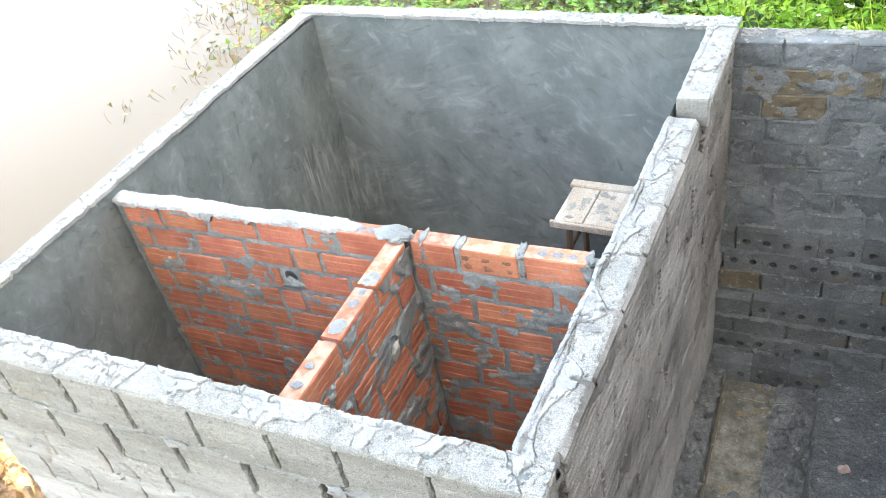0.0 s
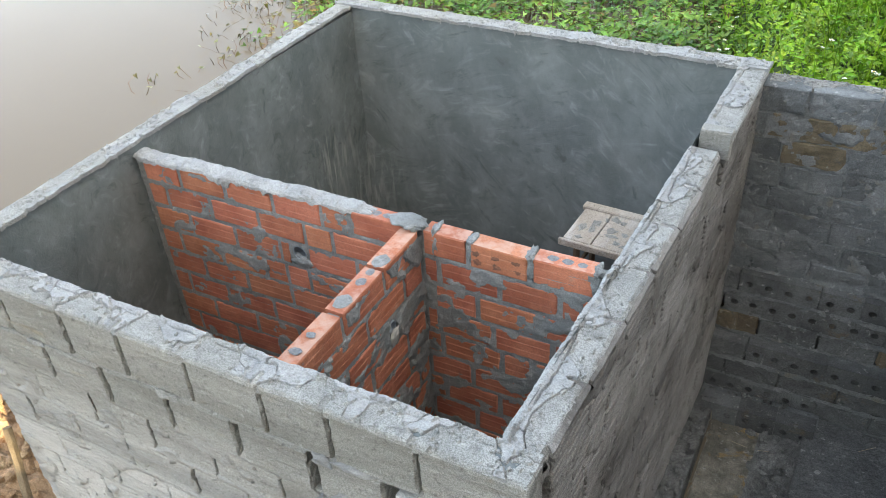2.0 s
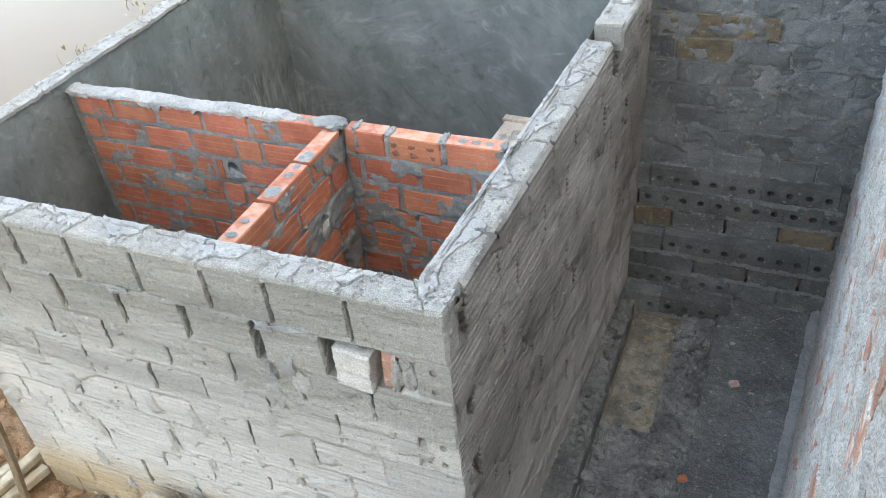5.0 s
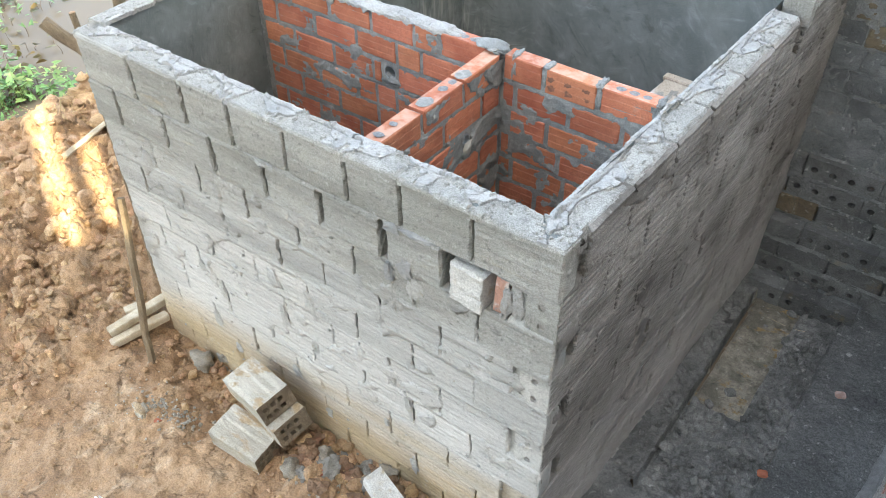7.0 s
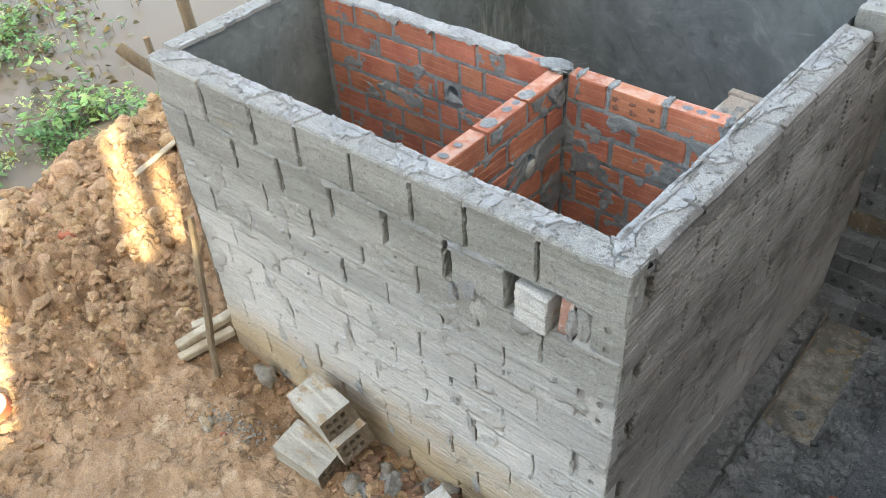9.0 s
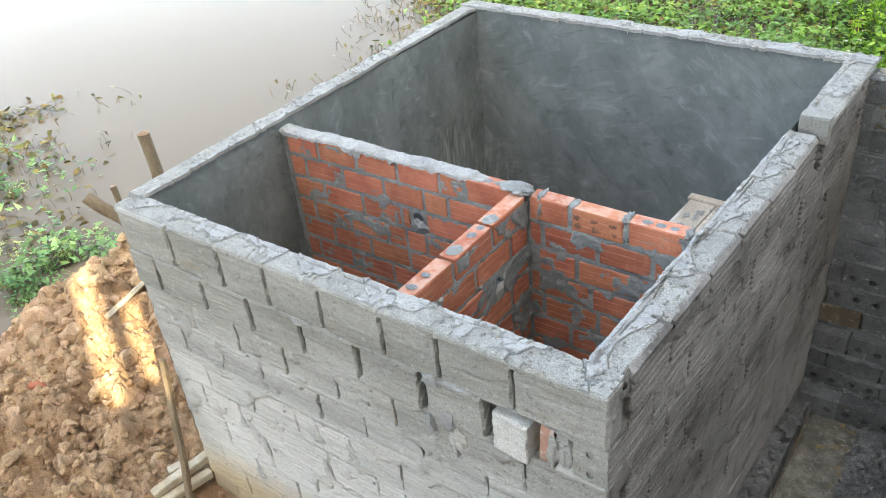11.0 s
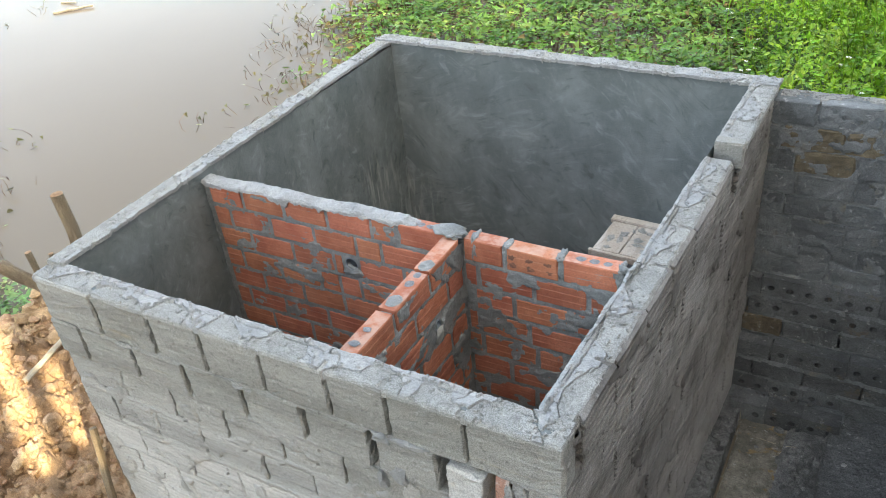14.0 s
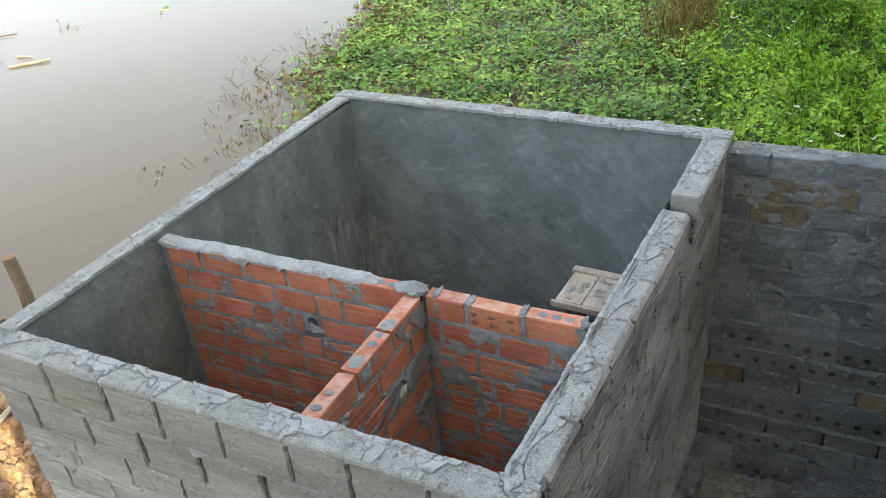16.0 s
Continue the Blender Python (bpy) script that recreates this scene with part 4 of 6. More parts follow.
def tube(name, r0, r1, length, m, sides=20):
    verts, faces = [], []
    for y, r in ((0, r0), (0, r1), (length, r1), (length, r0)):
        verts += [(r * math.cos(2 * math.pi * k / sides), y, r * math.sin(2 * math.pi * k / sides)) for k in range(sides)]
    for q in range(4):
        for k in range(sides):
            a, b = q * sides, ((q + 1) % 4) * sides
            faces.append((a + k, a + (k + 1) % sides, b + (k + 1) % sides, b + k))
    return mesh_of(name, verts, faces, m, False)


overflow_pipe = thing("overflow_pipe", tube("overflow_pipe", 0.029, 0.032, 0.12, PIPE), "short grey plastic pipe through the brick partition", "pipe", at=pose(-1.305, 0.829, 1.283))
part("mortar_collar", lump_mesh("mortar_collar", (0.050, 0.012, 0.026), WET_MORTAR, 61, sub=3, rough=0.8, smooth=True), overflow_pipe, at=pose(0.006, 0.004, -0.038))
# near-black disc across the bore stands in for the shade inside
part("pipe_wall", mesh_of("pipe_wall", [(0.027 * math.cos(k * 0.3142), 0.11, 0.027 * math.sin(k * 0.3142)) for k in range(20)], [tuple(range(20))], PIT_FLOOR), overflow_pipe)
cross_pipe = thing("cross_pipe", tube("cross_pipe", 0.020, 0.024, 0.09, PIPE), "mortar-crusted pale pipe end in the cross wall", "pipe", at=pose(-0.752, 0.600, 1.292, 0, 0, 90))
part("mortar_tongue", lump_mesh("mortar_tongue", (0.017, 0.014, 0.042), PIPE_PALE, 64, rough=0.5), cross_pipe, "tongue of dried mortar", at=pose(-0.004, -0.006, -0.040, 14, 18))

# ---- work table in the far chamber ----
table = new("work_table", None)
table.matrix_basis = pose(-0.66, 1.955, 0.06, 0, 0, -3.0)
tagged(table, "low mortar-splashed wooden work table in the far chamber", "table")
TW, TD, TH = 0.50, 0.335, 0.755
for k, (x0, x1) in enumerate(((0.012, 0.150), (0.156, 0.33), (0.336, 0.49))):
    part("top_board", boxes_mesh("top_board", [(x0, 0.0, TH - 0.018, x1, TD - 0.05, TH)], WOOD, 0.003), table)
part("back_batten", boxes_mesh("back_batten", [(-0.005, TD - 0.052, TH - 0.014, TW, TD, TH + 0.012)], WOOD, 0.004), table)
part("front_rail", boxes_mesh("front_rail", [(-0.008, -0.012, TH - 0.040, TW, 0.008, TH - 0.004)], WOOD, 0.003), table)
part("side_rail", boxes_mesh("side_rail", [(0.012, 0.02, TH - 0.065, 0.030, TD - 0.03, TH - 0.018)], WOOD_DARK, 0.002), table)
for x, y, dx, dy in ((0.07, 0.05, -0.02, -0.01), (0.07, TD - 0.06, -0.02, 0.02), (TW - 0.05, 0.05, 0.02, -0.01), (TW - 0.05, TD - 0.06, 0.02, 0.02)):
    part("leg", pole_mesh("leg", line_points((x, y, TH - 0.02), (x + dx, y + dy, 0.0), 4), 0.018, 0.016, WOOD_DARK, 6), table)
part("brace", pole_mesh("brace", line_points((0.066, 0.05, TH - 0.2), (0.066, TD - 0.05, TH - 0.2), 2), 0.012, 0.012, WOOD_DARK, 6), table, "pale wooden brace")
for k in range(16):
    x, y = random.uniform(0.03, 0.42), random.uniform(0.02, TD - 0.08)
    part("mortar_splash", lump_mesh("mortar_splash", (random.uniform(0.012, 0.035), random.uniform(0.01, 0.025), 0.004), RIM, k, rough=0.7), table, at=pose(x, y, TH + 0.001, 0, 0, random.uniform(0, 180)))

# ---- sunken side yard: stepped block wall, floor, streaked brick wall ----
FLOOR_Z = -0.12
YARD_RIM = mat("old_rim_mortar", (0.27, 0.262, 0.245), (0.42, 0.41, 0.385), (0.30, 0.29, 0.27), s1=6, s2=34, bump=0.9, grain=200, speckle=0.4, pits=0.4)
yard_wall = thing("wall_yard_back", boxes_mesh("wall_yard_back", [(0.085, 2.385, -0.3, 1.6, 2.47, 1.565), (0.085, 2.357, -0.3, 1.6, 2.385, 0.60), (0.085, 2.277, -0.3, 1.6, 2.357, 0.24)], BLOCK_OLD),
                  "weathered dark block wall that steps out towards its foot", "wall", kind="structure")
# lower courses: darker block copy, shade put into the colour, plus brown stains
FOOT_BLOCK = mat("shaded_foot_block", (0.108, 0.114, 0.116), (0.20, 0.207, 0.208), (0.18, 0.15, 0.11), s1=4, s2=16, bump=1.0, grain=180, rand=0.2, stain_lo=0.60, stain_hi=0.72, speckle=0.45, pits=0.4)
YARD_MORTAR = mat("weathered_mortar", (0.17, 0.182, 0.188), (0.31, 0.322, 0.328), (0.25, 0.235, 0.20), s1=5, s2=24, bump=1.0, grain=200, speckle=0.35, lumps=1.0, pits=0.3)
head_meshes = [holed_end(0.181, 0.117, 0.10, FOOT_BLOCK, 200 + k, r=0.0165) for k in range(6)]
ybeds = []
for r in range(15):
    z = 1.575 - 0.12 * (r + 1) if r < 14 else -0.178
    if r < 14:
        ybeds.append(z - 0.005)
    face = 2.337 if r < 8 else 2.285 if r < 11 else 2.205 if r < 14 else 2.05
    headers = r in (8, 9, 11, 13, 14)
    u = {1: -0.13, 2: -0.04, 8: -0.03, 9: 0.10, 11: 0.075, 13: 0.078, 14: 0.105}.get(r, 0.075 - random.uniform(0, 0.15))
    while u < 1.35:
        header = headers and not (r == 13 and u > 0.55)
        ln = 0.1808 if header else 0.262 + random.uniform(-0.02, 0.02)
        a = max(u, 0.078)
        if r == 14 and u > 0.5:
            break
        if u + ln - a > 0.05:
            if header and a == u:
                part("block", random.choice(head_meshes), yard_wall, at=pose(a, face + random.uniform(-0.005, 0.004), z) @ pose(0, 0, 0, 0, random.uniform(-1, 1), random.uniform(-1.2, 1.2)))
            else:
                count += 1
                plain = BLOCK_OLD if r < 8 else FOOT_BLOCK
                ochre = (r == 1 and 0.1 < u < 0.6) or (r == 2 and 0.15 < u < 0.35) or (r == 10 and 0.0 < u < 0.2) or random.random() < 0.04
                part("block", rough_block(u + ln - a - 0.008, 0.112, 0.06, BLOCK_OCHRE if ochre else plain, count, ribs=3, nx=12, amp=0.011, rib=0.0, soft=0.010, chip=0.011, fz=14), yard_wall,
                     at=pose(a, face + random.uniform(-0.005, 0.004), z) @ pose(0, 0, 0, 0, random.uniform(-1.4, 1.4), random.uniform(-0.8, 0.8)))
        u += ln + 0.002
for r in range(7, 14):                       # rough mortar squeezed out along the lower beds
    face = 2.337 if r < 8 else 2.285 if r < 11 else 2.205
    bed = 1.575 - 0.12 * (r + 1) - 0.004
    part("bed_mortar", mortar_sheet("bed_mortar", 0.078, 1.2, bed - 0.016, bed + 0.016, 0.001, YARD_MORTAR, 90 + r, step=0.007, smear=-0.1, proud=0.009), yard_wall, at=pose(0, face, 0), kind="stuff")
part("footing", boxes_mesh("footing", [(0.085, 2.118, -0.3, 0.66, 2.24, -0.082)], BLOCK_OLD), yard_wall)
part("joint_mortar", mortar_sheet("joint_mortar", 0.08, 1.35, 0.62, 1.56, 0.008, YARD_MORTAR, 51, smear=-0.10, proud=0.006, step=0.009, bed=[b for b in ybeds if b > 0.6], ooze=0.02), yard_wall, at=pose(0, 2.337, 0), kind="stuff")
part("rim_mortar", rim_cap("rim_mortar", (0.10, 2.425), (1.6, 2.40), 0.10, 1.562, 1.565, YARD_RIM, 55, lift=0.006, ragged=0.010, bias=0.2, lip=0.0, skirt=0.05, smooth_m=YARD_RIM), yard_wall, "rough weathered mortar on top")


def yard_height(x, y):
    """A ledge of mortar along the tank, a sunk stained strip, a rubble strip and a raised gritty screed."""
    edge, lip = 0.160 + 0.010 * fbm(y * 9, 1.0), 0.600 + 0.006 * fbm(y * 7, 4.0)
    d, _ = noise.voronoi(Vector((x * 30, y * 30, 0)))
    chunk, _ = noise.voronoi(Vector((x * 17 + 0.3 * fbm(x * 20, y * 20), y * 17, 2)))
    z = FLOOR_Z - 0.055 + 0.010 * fbm(x * 6, y * 6, 2.0) + 0.006 * fbm(x * 24, y * 24, 3.0)
    heap = max(smooth01((x - 0.40 - 0.07 * fbm(y * 4, 7.0)) / 0.06), smooth01((1.28 - y + 0.2 * fbm(x * 6, 3.0)) / 0.1))
    z += heap * (0.012 + 0.050 * max(0.0, 0.62 - chunk[0]) + 0.02 * fbm(x * 11, y * 11, 6.0))
    if x < edge:
        z = FLOOR_Z + 0.012 - 0.02 * smooth01((1.5 - y) / 0.35) + 0.034 * max(0.0, 0.6 - d[0]) + 0.015 * fbm(x * 14, y * 14, 5.0)
    if edge < x < edge + 0.018 and y > 0.7:
        z -= 0.03
    if x > lip:
        z = FLOOR_Z + 0.010 + 0.010 * math.exp(-((x - lip - 0.012) / 0.012) ** 2) + 0.008 * fbm(x * 7, y * 7, 8.0) + 0.012 * max(0.0, 0.5 - d[0]) + 0.006 * fbm(x * 45, y * 45, 9.0)
    return z


yard_floor = thing("floor_yard", sheet("floor_yard", -0.02, 1.7, -3.2, 0.6, 0.030, yard_height, FLOOR), "rough grey concrete floor of the sunken yard", "floor", kind="structure")
for name, label, m, x0, x1 in (("mortar_ledge", "crumbly grey mortar ledge along the tank", FLOOR, -0.02, 0.165), ("slab", "yellowed stained concrete strip", SLAB_TAN, 0.165, 0.41), ("trodden_strip", "grey trodden concrete strip", FLOOR, 0.165, 0.41), ("rubble_strip", "strip of dark trodden rubble", FLOOR, 0.41, 0.60), ("screed", "dark gritty screed with a raised edge", SLAB_DARK, 0.60, 1.30)):
    part(name, sheet(name, x0, x1, 1.20 if name == "slab" else 0.6, 1.20 if name == "trodden_strip" else 2.20, 0.0095, yard_height, m, m is not FLOOR), yard_floor, label)
PINK_CHIP = mat("pink_chip", (0.42, 0.28, 0.235), (0.62, 0.50, 0.45), (0.50, 0.25, 0.19), s1=30, s2=80, bump=0.5, grain=220)
rub = []
for k in range(620):
    x, y = random.choice((random.uniform(0.41, 0.60), random.uniform(0.41, 0.60), random.uniform(0.06, 0.155), random.uniform(0.18, 0.60))), random.uniform(0.4, 2.04)
    if 0.165 < x < 0.40 and y > 1.20 and random.random() < 0.8:
        continue
    rub.append((x, y, random.choice((0.005, 0.007, 0.011, 0.016, 0.024)) * (1.0 if x < 0.6 else 0.5)))
for k in range(60):
    rub.append((random.uniform(0.1, 0.6), random.uniform(2.06, 2.19), random.choice((0.006, 0.01, 0.015))))
bm = bmesh.new()
for k, (x, y, r) in enumerate(rub):
    low = -0.075 if y > 2.05 else yard_height(x, y)
    made = bmesh.ops.create_icosphere(bm, subdivisions=1, radius=r, matrix=pose(x, y, low + r * 0.3, random.uniform(0, 90), random.uniform(0, 90), 0) @ Matrix.Diagonal((1.3, 1, 0.7, 1)))
    for v in made["verts"]:
        v.co += r * 0.55 * noise.noise_vector(v.co * 60)
me = bpy.data.meshes.new("rubble")
bm.to_mesh(me)
bm.free()
me.materials.append(FLOOR)
thing("rubble", me, "loose grey mortar crumbs on the yard floor", "rubble", kind="stuff")
for x, y, s, m in ((0.742, 1.57, 0.024, PINK_CHIP), (0.60, 0.93, 0.022, RED_CHIP), (0.55, 1.68, 0.013, RIM), (0.70, 1.86, 0.014, RIM), (0.20, 0.86, 0.035, FLOOR), (0.28, 0.55, 0.03, FLOOR), (0.31, 1.34, 0.03, FLOOR), (0.56, 0.66, 0.014, RIM)):
    label = {"pink_chip": "pale pinkish brick chip on the yard floor", "brick_chip": "small red brick chip on the yard floor", "rim_mortar": "pale mortar crumb on the yard floor"}.get(m.name, "grey mortar lump on the yard floor")
    thing("chip" if s < 0.025 else "mortar_lump", boxes_mesh("chip", [(-s, -s * 0.8, -s * 0.4, s, s * 0.8, s * 0.4)], m, s * 0.25) if m in (PINK_CHIP, RED_CHIP) else lump_mesh("lump", (s, s * 0.8, s * 0.6), m, s * 99 + x),
          label, "debris", at=pose(x, y, yard_height(x, y) + s * 0.35, 5, 0, 25))
for x, y, a in ((0.895, 2.09, 34), (0.34, 1.93, -12), (0.47, 1.92, 10)):
    thing("straw", pole_mesh("straw", line_points((-0.045, 0, 0), (0.045, 0.01, 0), 4, 0.004, x), 0.0016, 0.0012, TIMBER, 4), "dry straw on the yard floor", "straw", at=pose(x, y, yard_height(x, y) + 0.006, 0, 0, a))

# the streaked brick wall: its foot runs from (0.98, 0.6) to (1.12, 2.36)
YA = math.degrees(math.atan2(0.150, 1.9))


def at_street(u, w, v=0.0):
    """u runs from the far corner towards the viewer along the face."""
    return pose(1.120, 2.36, 0, 0, 0, -90 - YA) @ Matrix.Translation((u, v, w))


wall_street = thing("wall_yard_side", boxes_mesh("wall_yard_side", [(0.0, 0.006, -0.3, 3.7, 0.14, 2.72), (-0.004, -0.010, 2.72, 3.706, 0.146, 2.75)], WHITEWASH), "red brick wall streaked with pale mortar", "wall", kind="structure", at=at_street(0, 0))
street_bricks = [clay_brick(0.212, 0.098, 0.05, OLD_BRICK, 300 + k) for k in range(6)]
for r in range(25):
    for k in range(16):
        part("brick", random.choice(street_bricks), wall_street, at=pose(0.01 + 0.228 * k + (0.114 if r % 2 else 0) + random.uniform(-0.006, 0.006), random.uniform(-0.003, 0.004), -0.16 + 0.115 * r, 0, random.uniform(-0.8, 0.8), random.uniform(-1, 1)))
part("joint_mortar", mortar_sheet("joint_mortar", 0.0, 3.7, -0.2, 2.72, 0.004, WHITEWASH, 71, smear=0.07, proud=0.009, step=0.012), wall_street, "pale mortar smeared over the bricks", kind="stuff")
part("mortar_fillet", rim_cap("mortar_fillet", (1.098, 2.33), (0.866, -0.6), 0.07, FLOOR_Z + 0.03, FLOOR_Z + 0.03, MORTAR, 75, lift=0.012, ragged=0.02, skirt=0.04, smooth_m=MORTAR), yard_floor, "grey mortar fillet along the wall's foot")

# ---- things on the mud ----
def mud_z(x, y):
    return mud_height(x, y)


def loose_block(m, seed, ln=0.265, wd=0.165, ht=0.11):
    """A loose hollow block: two rows of cores through its end, ribs along its sides."""
    bm = bmesh.new()
    us = [0.0, 0.022, 0.046, 0.0595, 0.0835, 0.097, 0.121, 0.143, wd]
    ws = [0.0, 0.022, 0.044, 0.066, 0.088, ht]
    grid = [[bm.verts.new((0.0, u, w)) for u in us] for w in ws]
    back = [[bm.verts.new((ln, u, w)) for u in us] for w in ws]
    for j in range(len(ws) - 1):
        for i in range(len(us) - 1):
            a = (grid[j][i], grid[j][i + 1], grid[j + 1][i + 1], grid[j + 1][i])
            b = (back[j][i], back[j + 1][i], back[j + 1][i + 1], back[j][i + 1])
            if i in (1, 3, 5) and j in (1, 3):
                for f, dx in ((a, 0.07), (b, -0.07)):
                    deep = [bm.verts.new((v.co.x + dx, v.co.y, v.co.z)) for v in f]
                    for k in range(4):
                        bm.faces.new((f[k], f[(k + 1) % 4], deep[(k + 1) % 4], deep[k]))
                    bm.faces.new(deep)
            else:
                bm.faces.new(a)
                bm.faces.new(b)
    ring = [grid[0][i] for i in range(len(us))] + [grid[j][-1] for j in range(1, len(ws))] + [grid[-1][i] for i in range(len(us) - 2, -1, -1)] + [grid[j][0] for j in range(len(ws) - 2, 0, -1)]
    rback = [back[0][i] for i in range(len(us))] + [back[j][-1] for j in range(1, len(ws))] + [back[-1][i] for i in range(len(us) - 2, -1, -1)] + [back[j][0] for j in range(len(ws) - 2, 0, -1)]
    for k in range(len(ring)):
        q = (k + 1) % len(ring)
        bm.faces.new((ring[k], rback[k], rback[q], ring[q]))
    bmesh.ops.subdivide_edges(bm, edges=[e for e in bm.edges if abs(e.verts[0].co.x - e.verts[1].co.x) > 0.2], cuts=6, use_grid_fill=True)
    for k, v in enumerate(bm.verts):
        rib = 0.003 * (1 if int(v.co.y * 45 + v.co.z * 45) % 2 else -1) if 0.01 < v.co.x < ln - 0.01 else 0
        d = 0.003 * noise.noise_vector(v.co * 25 + Vector((seed, 0, 0)))
        v.co += d
        if v.co.z > ht - 0.004 or v.co.z < 0.004:
            v.co.z += rib
    bmesh.ops.recalc_face_normals(bm, faces=bm.faces[:])
    me = bpy.data.meshes.new("concrete_block")
    bm.to_mesh(me)
    bm.free()
    me.materials.append(m)
    me.materials.append(MUDDY_END)
    for f in me.polygons:
        if f.center.x > ln - 0.085 and (abs(f.normal.x) > 0.7 or f.center.x < ln - 0.01) and 0.015 < f.center.y < wd - 0.015 and 0.012 < f.center.z < ht - 0.012 or f.normal.x > 0.8:
            f.material_index = 1
    return me


GREY_LUMP = mat("muddy_mortar", (0.29, 0.26, 0.215), (0.47, 0.435, 0.38), (0.42, 0.31, 0.21), s1=14, s2=50, bump=1.0, grain=180, speckle=0.35)
LOOSE = mat("dusty_block", (0.46, 0.425, 0.36), (0.67, 0.635, 0.56), (0.46, 0.34, 0.215), s1=8, s2=30, bump=0.9, grain=200, speckle=0.4, pits=0.3, stain_lo=0.50, stain_hi=0.62, stretch=(0.4, 1, 1))
MUDDY_END = mat("mud_filled_end", (0.20, 0.15, 0.105), (0.36, 0.285, 0.205), (0.42, 0.37, 0.30), s1=16, s2=50, bump=1.0, grain=200, speckle=0.4, lumps=0.8)
thing("concrete_block", loose_block(LOOSE, 1, 0.295), "dusty hollow concrete block tipped on another by the wall", "block", "loose blocks", at=pose(-1.432, -0.237, 0.217, 9, -12, -11) @ pose(-0.032, 0.002, -0.110))
thing("concrete_block", loose_block(LOOSE, 2), "dusty ribbed concrete block lying in the mud", "block", "loose blocks", at=pose(-1.40, -0.395, -0.02, 6, 5, 4))
thing("concrete_block", loose_block(LOOSE, 4), "ribbed concrete block lying under another by the wall foot", "block", "loose blocks", at=pose(-1.432, -0.237, 0.217, 9, -12, -11) @ pose(0.045, 0.004, -0.226))
thing("concrete_block", rough_block(0.17, 0.10, 0.09, PALE_BLOCK, 3, ribs=0, amp=0.012, soft=0.012), "broken white half block on the rubble", "block", "loose blocks", at=pose(-0.70, -0.19, 0.03, 8, 14, -14))


def plank(name, size, m, label, at, group=""):
    lx, ly, lz = size
    me = boxes_mesh(name, [(-lx / 2, -ly / 2, -lz / 2, lx / 2, ly / 2, lz / 2)], m, min(size) * 0.12)
    return thing(name, me, label, "timber", group, at=at)


plank("timber_offcut", (0.34, 0.055, 0.04), TIMBER, "sawn timber offcut lying by the wall corner", pose(-2.235, -0.115, 0.055, 0, -4, 80), "timber offcuts")
plank("timber_offcut", (0.30, 0.05, 0.04), TIMBER, "sawn timber offcut lying by the wall corner", pose(-2.185, -0.165, 0.015, 0, 0, 78), "timber offcuts")
plank("timber_offcut", (0.10, 0.05, 0.03), TIMBER, "short timber offcut lying by the wall corner", pose(-2.30, -0.10, 0.045, 0, 0, 70), "timber offcuts")
thing("stake", pole_mesh("stake", line_points((-1.965, -0.285, -0.1), (-2.165, -0.045, 0.78), 7, 0.008, 3), 0.020, 0.018, BARK, 6), "split wooden stake leaning on the wall corner", "stake", "stakes")
thing("stake", pole_mesh("stake", line_points((-2.50, 0.40, -0.3), (-2.52, 0.42, 1.62), 10, 0.012, 7), 0.033, 0.028, BARK, 10, 2, CUT), "thick sawn-off wooden stake behind the tank", "stake", "stakes")
thing("stake", pole_mesh("stake", line_points((-2.42, 0.13, -0.3), (-2.44, 0.16, 1.50), 9, 0.012, 9), 0.017, 0.014, BARK, 7, 3, CUT), "thin wooden stake beside the tank", "stake", "stakes")
thing("stake", pole_mesh("stake", line_points((-2.46, 0.24, -0.3), (-2.47, 0.26, 1.42), 9, 0.012, 8), 0.014, 0.012, BARK, 7, 3, CUT), "thin wooden stake beside the tank", "stake", "stakes")
thing("log", pole_mesh("log", line_points((-2.20, 0.30, 1.05), (-2.53, 0.07, 1.47), 7, 0.012, 4), 0.025, 0.028, BARK, 12, 5, CUT), "slanting cut pole propped against the tank", "pole")
thing("stick", pole_mesh("stick", line_points((-3.48, 0.36, mud_z(-3.48, 0.36) + 0.03), (-3.70, 0.84, mud_z(-3.70, 0.84) + 0.07), 5, 0.006, 2), 0.020, 0.018, TIMBER, 5), "pale flat stick lying on the mud", "stick")
